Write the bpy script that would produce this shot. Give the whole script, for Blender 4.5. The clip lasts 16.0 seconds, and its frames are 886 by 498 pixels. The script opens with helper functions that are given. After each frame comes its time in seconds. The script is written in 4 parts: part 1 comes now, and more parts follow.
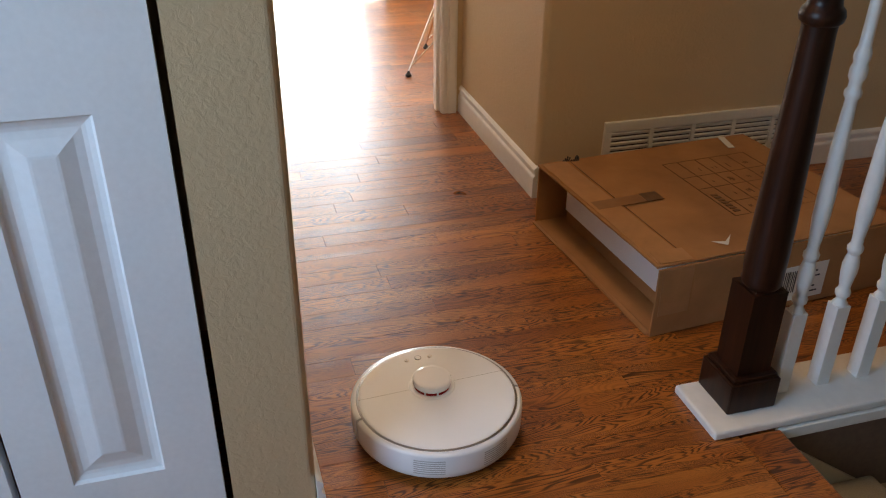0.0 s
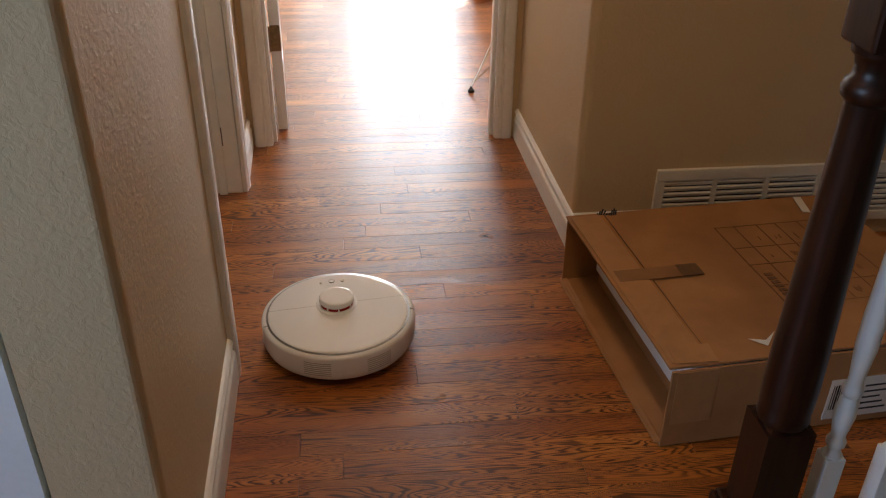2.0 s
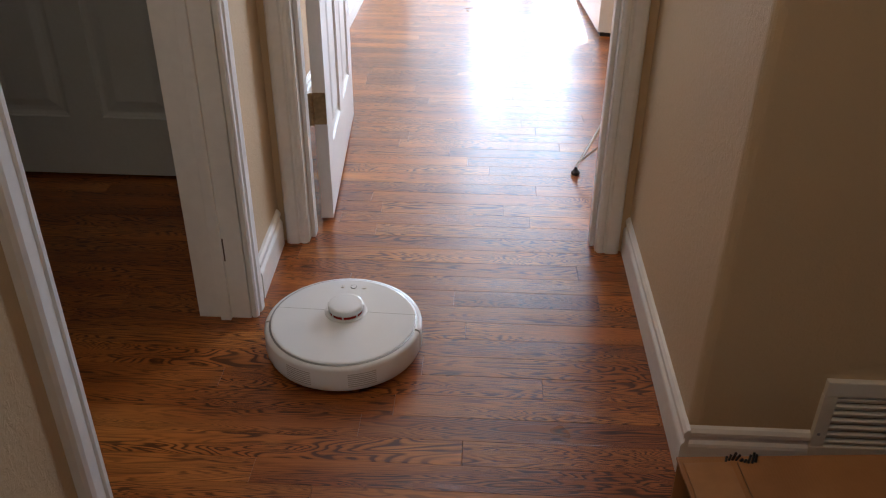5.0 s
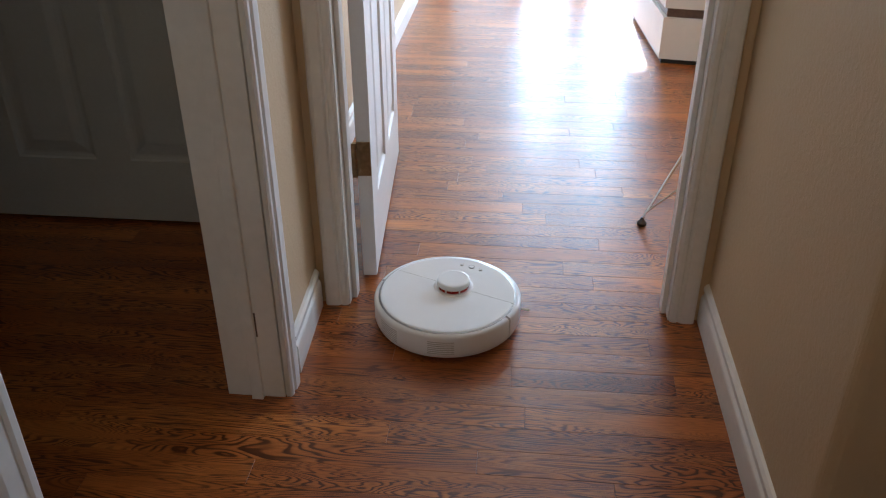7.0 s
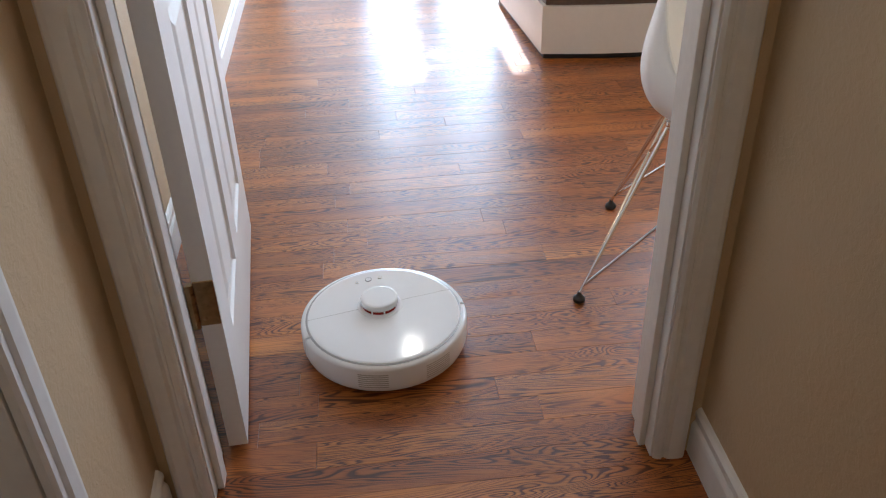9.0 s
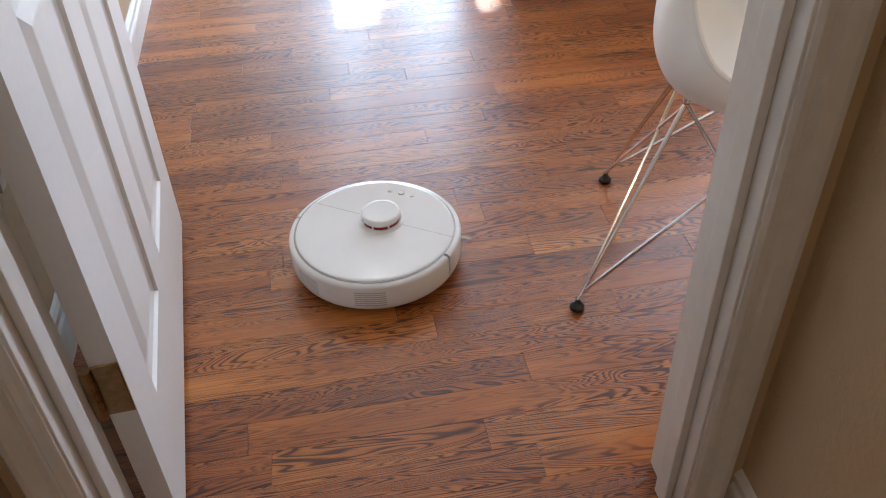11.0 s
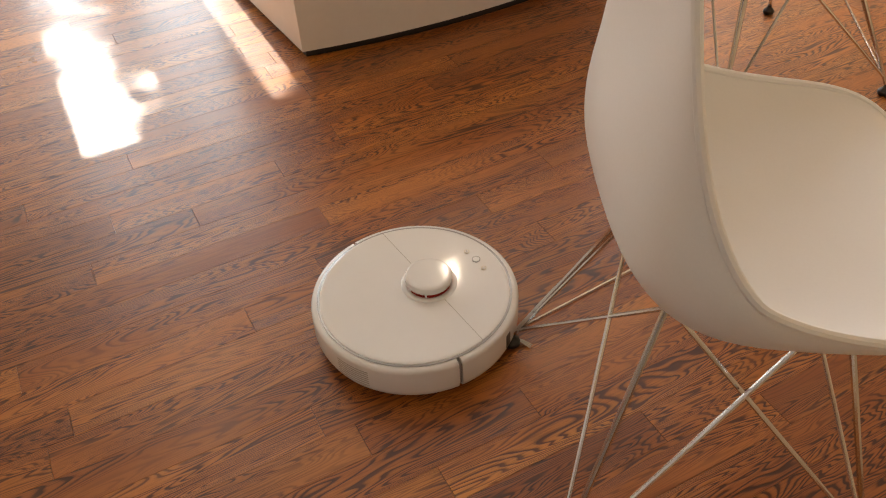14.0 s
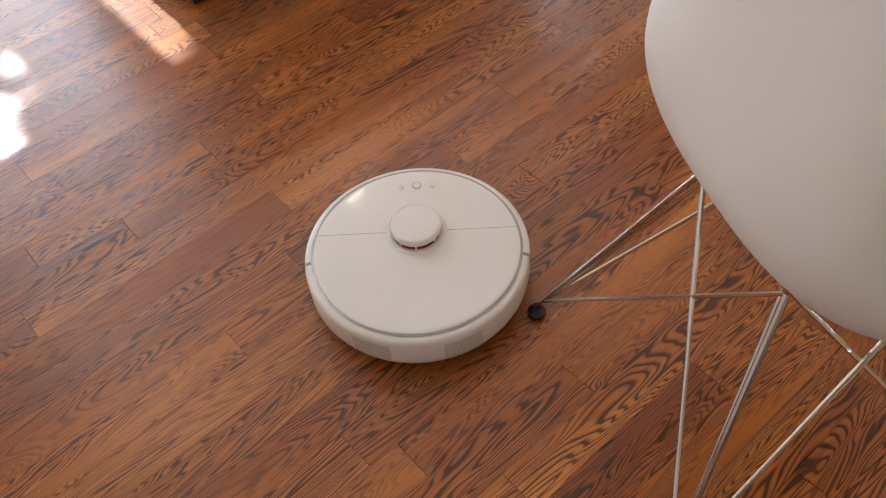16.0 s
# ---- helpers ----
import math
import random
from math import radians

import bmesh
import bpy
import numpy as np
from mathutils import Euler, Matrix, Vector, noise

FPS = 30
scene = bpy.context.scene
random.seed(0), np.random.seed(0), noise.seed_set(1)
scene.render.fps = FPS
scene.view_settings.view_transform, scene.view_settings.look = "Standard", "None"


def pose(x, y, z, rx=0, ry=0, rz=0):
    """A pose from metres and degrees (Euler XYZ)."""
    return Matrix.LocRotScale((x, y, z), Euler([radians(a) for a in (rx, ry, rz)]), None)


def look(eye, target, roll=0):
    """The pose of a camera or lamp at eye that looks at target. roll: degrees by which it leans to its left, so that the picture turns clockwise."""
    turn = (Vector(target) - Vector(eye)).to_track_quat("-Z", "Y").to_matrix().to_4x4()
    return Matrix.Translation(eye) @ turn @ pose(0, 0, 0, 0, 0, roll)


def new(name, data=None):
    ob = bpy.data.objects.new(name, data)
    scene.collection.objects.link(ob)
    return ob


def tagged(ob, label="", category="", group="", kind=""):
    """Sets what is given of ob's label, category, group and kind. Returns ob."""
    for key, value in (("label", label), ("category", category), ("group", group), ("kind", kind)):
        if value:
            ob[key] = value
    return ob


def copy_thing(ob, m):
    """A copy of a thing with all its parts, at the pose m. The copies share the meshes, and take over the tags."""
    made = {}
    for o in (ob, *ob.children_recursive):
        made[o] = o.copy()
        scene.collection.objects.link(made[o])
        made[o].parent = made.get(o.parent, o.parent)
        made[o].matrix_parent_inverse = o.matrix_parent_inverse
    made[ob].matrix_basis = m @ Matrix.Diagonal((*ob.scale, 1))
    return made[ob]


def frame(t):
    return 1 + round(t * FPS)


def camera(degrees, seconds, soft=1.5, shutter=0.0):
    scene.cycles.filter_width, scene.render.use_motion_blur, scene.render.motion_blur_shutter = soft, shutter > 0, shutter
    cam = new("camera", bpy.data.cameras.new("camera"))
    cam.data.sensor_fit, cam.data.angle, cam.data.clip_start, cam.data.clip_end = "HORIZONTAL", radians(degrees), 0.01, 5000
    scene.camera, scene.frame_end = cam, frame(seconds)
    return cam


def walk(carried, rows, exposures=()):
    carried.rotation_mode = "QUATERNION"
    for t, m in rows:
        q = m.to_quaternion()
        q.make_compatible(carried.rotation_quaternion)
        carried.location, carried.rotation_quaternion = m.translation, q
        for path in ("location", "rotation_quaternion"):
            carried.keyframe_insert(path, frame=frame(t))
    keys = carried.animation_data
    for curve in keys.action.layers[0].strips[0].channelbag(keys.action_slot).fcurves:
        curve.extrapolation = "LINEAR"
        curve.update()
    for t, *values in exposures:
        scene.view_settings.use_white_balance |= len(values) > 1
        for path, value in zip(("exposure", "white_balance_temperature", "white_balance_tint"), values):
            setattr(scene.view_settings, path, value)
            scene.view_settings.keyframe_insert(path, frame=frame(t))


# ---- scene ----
cam = camera(55.1, 16.0, 1.15)
PATH = [
    (0, (-0.949, -3.07, 1.205), (-0.461, -1.402, 0.215), 0.6),
    (0.5, (-0.911, -3.007, 1.228), (-0.536, -1.304, 0.25), -1.0),
    (1, (-0.803, -2.931, 1.212), (-0.472, -1.216, 0.239), -1.3),
    (1.5, (-0.643, -2.873, 1.21), (-0.357, -1.162, 0.214), 1.6),
    (2, (-0.579, -2.803, 1.2), (-0.373, -1.088, 0.191), 0.7),
    (2.5, (-0.532, -2.67, 1.213), (-0.382, -0.94, 0.22), 0.3),
    (3, (-0.482, -2.536, 1.206), (-0.339, -0.812, 0.203), 0.3),
    (3.5, (-0.413, -2.413, 1.21), (-0.315, -0.69, 0.198), 0.9),
    (4, (-0.388, -2.284, 1.194), (-0.378, -0.572, 0.16), 0.5),
    (4.5, (-0.404, -2.123, 1.198), (-0.445, -0.411, 0.165), 0.6),
    (5, (-0.382, -1.994, 1.2), (-0.463, -0.282, 0.169), 0.5),
    (5.2, (-0.366, -1.962, 1.204), (-0.48, -0.252, 0.173), -0.0),
    (7.3, (-0.446, -1.641, 1.213), (-0.614, 0.07, 0.192), -0.2),
    (7.5, (-0.428, -1.569, 1.21), (-0.569, 0.145, 0.188), -0.3),
    (8, (-0.442, -1.386, 1.194), (-0.485, 0.321, 0.152), 0.0),
    (8.5, (-0.506, -1.193, 1.192), (-0.442, 0.493, 0.118), -1.2),
    (9, (-0.532, -1.031, 1.191), (-0.373, 0.627, 0.084), -1.7),
    (9.2, (-0.525, -0.972, 1.189), (-0.341, 0.671, 0.063), -1.5),
    (11.3, (-0.494, -0.586, 1.154), (-0.255, 0.913, -0.149), -2.5),
    (11.5, (-0.473, -0.544, 1.15), (-0.224, 0.947, -0.159), -2.8),
    (12, (-0.429, -0.465, 1.143), (-0.176, 1.033, -0.157), -3.6),
    (12.5, (-0.421, -0.368, 1.126), (-0.168, 1.14, -0.163), -4.8),
    (13, (-0.442, -0.199, 1.128), (-0.075, 1.293, -0.153), -7.4),
    (13.5, (-0.439, -0.047, 1.109), (0.112, 1.354, -0.209), -4.5),
    (14, (-0.396, 0.067, 1.101), (0.237, 1.403, -0.246), -3.6),
    (14.5, (-0.407, 0.143, 1.077), (0.28, 1.388, -0.329), -1.9),
    (15, (-0.458, 0.196, 1.086), (0.237, 1.326, -0.411), -0.6),
    (15.5, (-0.467, 0.268, 1.092), (0.25, 1.344, -0.433), -2.5),
    (16, (-0.452, 0.383, 1.107), (0.315, 1.373, -0.452), -5.2),
]
walk(cam, [(t, look(eye, target, roll)) for t, eye, target, roll in PATH],
     exposures=[(0, 1.92, 6500, 9), (1, 1.58, 6200, 10), (2.5, 1.58, 6500, 13), (4, 1.46, 5800, 11), (5, 1.3, 5300, 8), (7.5, 1.14, 5000, 4), (8.5, 1.08, 5100, 5),
                (9.2, 0.95, 5200, 6), (11.5, 0.98, 5300, 7), (12.5, 0.82, 5800, 10), (14, 0.5, 6900, 11), (15, 0.68, 7300, 10), (16, 0.73, 5900, 11)])

# ---- light: sky, sun, the windows and added fill lamps ----
SUN_EL = 40.0
world = bpy.data.worlds.new("sky")
scene.world = world
world.use_nodes = True
wt = world.node_tree
sky = wt.nodes.new("ShaderNodeTexSky")
sky.sky_type = "NISHITA"
sky.sun_disc = False
sky.sun_elevation = radians(SUN_EL)
sky.sun_rotation = radians(0)
wt.links.new(sky.outputs[0], wt.nodes["Background"].inputs[0])
wt.nodes["Background"].inputs[1].default_value = 0.15

sun = new("sun", bpy.data.lights.new("sun", "SUN"))
sun.data.energy = 5.0
sun.data.angle = radians(0.5)
sun.data.color = (1, 0.95, 0.86)
sun.matrix_world = look((0, 9, 9 * math.tan(radians(SUN_EL))), (0, 0, 0))


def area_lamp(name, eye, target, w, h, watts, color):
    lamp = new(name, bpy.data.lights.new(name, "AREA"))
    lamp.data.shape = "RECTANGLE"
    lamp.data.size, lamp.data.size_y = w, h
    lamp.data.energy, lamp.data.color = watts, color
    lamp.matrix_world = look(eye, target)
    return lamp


area_lamp("window_light_east", (0.22, 4.14, 1.07), (0.22, 0, 1.07), 0.46, 1.9, 11, (0.84, 0.94, 1.0))
area_lamp("window_light_west", (-0.31, 4.14, 1.07), (-0.31, 0, 1.07), 0.26, 1.9, 7.5, (0.84, 0.94, 1.0))
# Added corner fill that widens the pale haze on the floor.
area_lamp("corner_fill_light", (-0.74, 4.14, 1.07), (-0.74, 0, 1.07), 0.40, 1.9, 2.3, (0.88, 0.96, 1.0))
# Added main fill for the kitchen, set in an unseen, made-up opening.
area_lamp("side_fill_light", (2.25, 4.14, 1.5), (1.2, 0, 0.2), 1.25, 1.15, 60, (0.97, 0.97, 1.0))
area_lamp("window_light_entry", (-2.62, -2.9, 1.45), (-1.2, -2.5, 0.7), 1.0, 1.2, 10, (0.50, 0.71, 1.0))
# Added warm fill high in the hall; no fixture is known there.
area_lamp("hall_fill_light", (-0.58, -1.65, 2.4), (-0.58, -1.65, 0), 0.25, 0.25, 3.1, (1.0, 0.64, 0.34))
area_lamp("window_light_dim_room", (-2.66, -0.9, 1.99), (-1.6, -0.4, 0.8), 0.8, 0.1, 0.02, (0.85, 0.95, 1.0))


# ---- materials ----
def shader(name):
    m = bpy.data.materials.new(name)
    m.use_nodes = True
    t = m.node_tree
    return m, t, t.nodes["Principled BSDF"]


def node(t, kind, **inputs):
    n = t.nodes.new("ShaderNode" + kind)
    for key, value in inputs.items():
        slot = n.inputs[int(key[1:])] if key[0] == "i" and key[1:].isdigit() else n.inputs[key.replace("_", " ")]
        if isinstance(value, bpy.types.NodeSocket):
            t.links.new(value, slot)
        else:
            slot.default_value = value
    return n


def math_node(t, op, a, b=0.0):
    n = t.nodes.new("ShaderNodeMath")
    n.operation = op
    for k, v in enumerate((a, b)):
        if isinstance(v, bpy.types.NodeSocket):
            t.links.new(v, n.inputs[k])
        else:
            n.inputs[k].default_value = v
    return n.outputs[0]


def ramp(t, fac, stops):
    n = t.nodes.new("ShaderNodeValToRGB")
    while len(n.color_ramp.elements) < len(stops):
        n.color_ramp.elements.new(0.5)
    for e, (p, c) in zip(n.color_ramp.elements, stops):
        e.position, e.color = p, (*c, 1)
    t.links.new(fac, n.inputs[0])
    return n.outputs[0]


def mix(t, fac, a, b, blend="MIX"):
    n = t.nodes.new("ShaderNodeMix")
    n.data_type, n.blend_type = "RGBA", blend
    for slot, v in ((n.inputs[0], fac), (n.inputs[6], a), (n.inputs[7], b)):
        if isinstance(v, bpy.types.NodeSocket):
            t.links.new(v, slot)
        else:
            slot.default_value = v if isinstance(v, float) else (*v, 1)
    return n.outputs[2]


def bump(t, height, strength, distance, under=None):
    n = node(t, "Bump", Strength=strength, Distance=distance, Height=height)
    if under is not None:
        t.links.new(under, n.inputs["Normal"])
    return n.outputs[0]


def mapped(t, scale, vec=None):
    if vec is None:
        vec = node(t, "NewGeometry").outputs["Position"]
    n = t.nodes.new("ShaderNodeMapping")
    n.inputs["Scale"].default_value = scale
    t.links.new(vec, n.inputs[0])
    return n.outputs[0]


def noise_tex(t, vec, scale, detail=3.0, rough=0.55, distortion=0.0):
    return node(t, "TexNoise", Vector=vec, Scale=scale, Detail=detail, Roughness=rough, Distortion=distortion).outputs[0]


def plain(name, col, rough=0.5, metal=0.0, grain=60.0, vary=0.06, relief=0.0, coat=0.0):
    """A surface with soft mottling at two scales and fine relief."""
    m, t, b = shader(name)
    vec = node(t, "TexCoord").outputs["Object"]
    big, fine = noise_tex(t, vec, 4.0), noise_tex(t, vec, grain)
    dark = tuple(c * (1 - 2 * vary) for c in col)
    light = tuple(min(1, c * (1 + vary)) for c in col)
    both = math_node(t, "ADD", math_node(t, "MULTIPLY", big, 0.6), math_node(t, "MULTIPLY", fine, 0.4))
    t.links.new(ramp(t, both, [(0.3, dark), (0.7, light)]), b.inputs["Base Color"])
    t.links.new(math_node(t, "ADD", math_node(t, "MULTIPLY", big, 0.16), rough - 0.08), b.inputs["Roughness"])
    b.inputs["Metallic"].default_value = metal
    b.inputs["Coat Weight"].default_value = coat
    if relief:
        t.links.new(bump(t, fine, 0.5, relief), b.inputs["Normal"])
    return m


def wall_paint(name, col, lumps=80.0, depth=0.0017, rough=0.5):
    """Rolled paint on an orange-peel plaster."""
    m, t, b = shader(name)
    vec = node(t, "NewGeometry").outputs["Position"]
    lump = noise_tex(t, vec, lumps, 4.0, 0.6, 0.6)
    flat = ramp(t, lump, [(0.38, (0, 0, 0)), (0.68, (1, 1, 1))])
    fine = noise_tex(t, vec, lumps * 6, 2.0)
    stain = noise_tex(t, vec, 1.6, 5.0)
    c = mix(t, stain, tuple(v * 0.93 for v in col), tuple(v * 1.05 for v in col))
    t.links.new(c, b.inputs["Base Color"])
    b.inputs["Roughness"].default_value = rough
    b1 = bump(t, fine, 0.15, 0.001)
    t.links.new(bump(t, flat, 0.32, depth, b1), b.inputs["Normal"])
    return m


def oak(name, per_object):
    """Red-stained strip oak with cathedral grain along x, each board cut from another place."""
    m, t, b = shader(name)
    pos = node(t, "NewGeometry").outputs["Position"]
    rnd = node(t, "ObjectInfo").outputs["Random"] if per_object else node(t, "NewGeometry").outputs["Random Per Island"]
    off = t.nodes.new("ShaderNodeCombineXYZ")
    for k, f in enumerate((37.0, 91.0, 53.0)):
        t.links.new(math_node(t, "MULTIPLY", rnd, f), off.inputs[k])
    add = t.nodes.new("ShaderNodeVectorMath")
    add.operation = "ADD"
    t.links.new(pos, add.inputs[0])
    t.links.new(off.outputs[0], add.inputs[1])
    vec = add.outputs[0]
    # growth rings cut lengthwise: contour lines of a stretched noise
    body = noise_tex(t, mapped(t, (1.5, 13.5, 6.0), vec), 1.0, 3.2, 0.5, 0.55)
    rings = math_node(t, "MULTIPLY", body, 44.0)
    saw = math_node(t, "FRACT", rings)
    line = ramp(t, saw, [(0.0, (1, 1, 1)), (0.22, (0.9, 0.9, 0.9)), (0.36, (0.25, 0.25, 0.25)), (0.6, (0.0, 0.0, 0.0)), (0.85, (0.08, 0.08, 0.08)), (1.0, (0.85, 0.85, 0.85))])
    pores = noise_tex(t, mapped(t, (16, 520, 26), vec), 1.0, 2.0, 0.6)
    ticks = ramp(t, pores, [(0.5, (0, 0, 0)), (0.66, (0.85, 0.85, 0.85))])
    patch = noise_tex(t, mapped(t, (1.1, 6, 3), vec), 1.0, 3.0)
    base = ramp(t, patch, [(0.27, (0.28, 0.074, 0.011)), (0.5, (0.45, 0.146, 0.023)), (0.75, (0.62, 0.25, 0.050))])
    tone = node(t, "TexWhiteNoise", Vector=off.outputs[0]).outputs[0]
    tone = ramp(t, tone, [(0.0, (0.76, 0.71, 0.68)), (0.3, (0.94, 0.92, 0.9)), (0.8, (1.03, 1.03, 1.0)), (1.0, (1.12, 1.14, 1.1))])
    base = mix(t, 1.0, base, tone, "MULTIPLY")
    grain = mix(t, ticks, line, (0.55, 0.55, 0.55), "SCREEN")
    heavy = ramp(t, noise_tex(t, mapped(t, (1.5, 14, 4), vec), 1.0, 2.0), [(0.34, (0.30, 0.30, 0.30)), (0.50, (1, 1, 1))])
    amount = mix(t, 1.0, grain, heavy, "MULTIPLY")
    c = mix(t, amount, base, mix(t, 1.0, base, (0.13, 0.072, 0.045), "MULTIPLY"))
    t.links.new(c, b.inputs["Base Color"])
    wear = noise_tex(t, pos, 3.0, 4.0)
    t.links.new(math_node(t, "ADD", math_node(t, "MULTIPLY", wear, 0.14), 0.23), b.inputs["Roughness"])
    b.inputs["Specular IOR Level"].default_value = 0.58
    b.inputs["Coat Weight"].default_value = 0.16
    b.inputs["Coat Roughness"].default_value = 0.5
    dips = math_node(t, "MULTIPLY", amount, -1.0)
    wave = noise_tex(t, mapped(t, (6, 18, 6)), 1.0, 2.0)
    b1 = bump(t, wave, 0.12, 0.004)
    t.links.new(bump(t, dips, 0.25, 0.0006, b1), b.inputs["Normal"])
    return m


def dark_wood(name):
    m, t, b = shader(name)
    vec = node(t, "TexCoord").outputs["Object"]
    g = noise_tex(t, mapped(t, (60, 60, 4), vec), 1.0, 4.0, 0.6, 0.4)
    c = ramp(t, g, [(0.3, (0.009, 0.003, 0.0015)), (0.6, (0.028, 0.0085, 0.0036)), (0.8, (0.05, 0.016, 0.007))])
    t.links.new(c, b.inputs["Base Color"])
    b.inputs["Roughness"].default_value = 0.36
    b.inputs["Specular IOR Level"].default_value = 0.3
    t.links.new(bump(t, g, 0.2, 0.0006), b.inputs["Normal"])
    return m


def cardboard(name):
    m, t, b = shader(name)
    vec = node(t, "TexCoord").outputs["Object"]
    big, fibre = noise_tex(t, vec, 5.0, 5.0), noise_tex(t, mapped(t, (120, 900, 300), vec), 1.0, 2.0)
    c = ramp(t, big, [(0.3, (0.29, 0.130, 0.044)), (0.55, (0.40, 0.190, 0.066)), (0.75, (0.46, 0.232, 0.09))])
    c = mix(t, math_node(t, "MULTIPLY", fibre, 0.25), c, (0.22, 0.12, 0.055))
    t.links.new(c, b.inputs["Base Color"])
    b.inputs["Roughness"].default_value = 0.72
    flutes = node(t, "TexWave", Vector=vec, Scale=55.0, Distortion=0.4).outputs[0]
    b1 = bump(t, flutes, 0.10, 0.0008)
    t.links.new(bump(t, big, 0.35, 0.008, b1), b.inputs["Normal"])
    return m


TAN = wall_paint("tan_wall_paint", (0.575, 0.443, 0.27))
CEIL = wall_paint("ceiling_paint", (0.78, 0.76, 0.72), 60)
TRIM = plain("white_trim_paint", (0.80, 0.785, 0.75), 0.38, grain=40, vary=0.05, relief=0.0004)
DOOR = plain("white_door_paint", (0.80, 0.79, 0.775), 0.42, grain=90, vary=0.03, relief=0.0003)
CLOSET_DOOR = plain("cool_white_door_paint", (0.78, 0.80, 0.82), 0.45, grain=90, vary=0.04, relief=0.0003)
# White door paint darkened to carry the shade of the dim room.
SHADED_DOOR = plain("shaded_white_door_paint", (0.52, 0.56, 0.56), 0.45, grain=90, vary=0.04, relief=0.0003)
OAK = oak("red_oak_board", True)
OAK_REST = oak("red_oak_boards", False)
NEWEL = dark_wood("dark_stained_wood")
CARD = cardboard("cardboard")
CARD_IN = plain("cardboard_edge", (0.27, 0.15, 0.07), 0.8, grain=150, vary=0.15)
TAPE = plain("brown_tape", (0.25, 0.122, 0.05), 0.34, grain=25, vary=0.15)
CLEAR_TAPE = plain("shiny_tape", (0.41, 0.205, 0.082), 0.34, grain=30, vary=0.12)
INK = plain("print_ink", (0.25, 0.116, 0.044), 0.7, grain=90, vary=0.3)
DARK_TAPE = plain("dark_tape", (0.13, 0.065, 0.03), 0.35, grain=90, vary=0.3)
PAPER = plain("white_paper", (0.72, 0.69, 0.62), 0.6, vary=0.05)
BLACK = plain("black_ink", (0.03, 0.03, 0.03), 0.6)
FOAM = plain("white_foam", (0.78, 0.79, 0.8), 0.7, grain=200, vary=0.05, relief=0.001)
ROBOT = plain("white_plastic", (0.85, 0.86, 0.87), 0.24, grain=30, vary=0.015)
ROBOT_TOP = plain("glossy_white_plastic", (0.86, 0.87, 0.88), 0.085, grain=30, vary=0.012)
SILVER = plain("silver_trim", (0.36, 0.365, 0.37), 0.3, 1.0, vary=0.03)
GREY = plain("grey_plastic", (0.30, 0.30, 0.31), 0.45)
SLOT = plain("grille_shadow_grey", (0.46, 0.455, 0.44), 0.6)
RED = plain("dark_red_window", (0.34, 0.02, 0.015), 0.12)
BLACKP = plain("black_plastic", (0.018, 0.018, 0.02), 0.35)
CHROME = plain("chrome_wire", (0.72, 0.70, 0.68), 0.16, 1.0, vary=0.03)
SHELL = plain("white_shell_plastic", (0.83, 0.82, 0.81), 0.38, grain=300, vary=0.015, relief=0.0002)
BRASS = plain("aged_brass", (0.36, 0.25, 0.12), 0.35, 1.0, grain=80, vary=0.25)
CABINET = plain("white_lacquer", (0.80, 0.79, 0.775), 0.22, vary=0.02)
WALNUT = plain("dark_walnut", (0.13, 0.09, 0.07), 0.35, grain=80, vary=0.2)
CARPET = plain("beige_carpet", (0.42, 0.36, 0.25), 0.95, grain=300, vary=0.15, relief=0.004)
SKIRT = plain("beige_trim_paint", (0.60, 0.54, 0.41), 0.5, vary=0.05)
PLATE = plain("ivory_plate", (0.75, 0.71, 0.62), 0.35, vary=0.03)
LEAF = plain("leaf_green", (0.06, 0.10, 0.03), 0.6, vary=0.3)
BARK = plain("bark", (0.12, 0.09, 0.06), 0.9, vary=0.3)
GRASS = plain("lawn", (0.10, 0.13, 0.05), 0.9, grain=20, vary=0.3)
GLOW, gt, gb = shader("lamp_glow")
gb.inputs["Emission Color"].default_value = (1, 0.82, 0.6, 1)
gb.inputs["Emission Strength"].default_value = 14.0


# ---- building helpers ----
def mesh_of(name, bm, material, smooth=False):
    bmesh.ops.recalc_face_normals(bm, faces=bm.faces)
    me = bpy.data.meshes.new(name)
    bm.to_mesh(me)
    bm.free()
    me.materials.append(material)
    if smooth:
        for p in me.polygons:
            p.use_smooth = True
        me.set_sharp_from_angle(angle=radians(38))
    return me


def part(name, bm, material, parent=None, label="", smooth=False):
    ob = new(name, mesh_of(name, bm, material, smooth))
    ob.parent = parent
    if label:
        tagged(ob, label)
    return ob


def thing(name, at, label, category, group="", kind=""):
    ob = new(name)
    ob.empty_display_size = 0.1
    ob.matrix_world = at
    return tagged(ob, label, category, group, kind)


def add_box(bm, x0, x1, y0, y1, z0, z1, m=None, bevel=0.0, seg=2):
    b2 = bmesh.new()
    bmesh.ops.create_cube(b2, size=1, matrix=Matrix.Translation(((x0 + x1) / 2, (y0 + y1) / 2, (z0 + z1) / 2))
                          @ Matrix.Diagonal((x1 - x0, y1 - y0, z1 - z0, 1)))
    if bevel:
        bmesh.ops.bevel(b2, geom=b2.edges[:], offset=bevel, segments=seg, affect="EDGES", profile=0.6)
    if m is not None:
        b2.transform(m)
    join(bm, b2)
    return bm


def join(bm, other):
    made = [bm.verts.new(v.co) for v in other.verts]
    other.verts.index_update()
    for f in other.faces:
        bm.faces.new([made[v.index] for v in f.verts])
    other.free()


def box_bm(*size, m=None, bevel=0.0, seg=2):
    return add_box(bmesh.new(), *size, m=m, bevel=bevel, seg=seg)


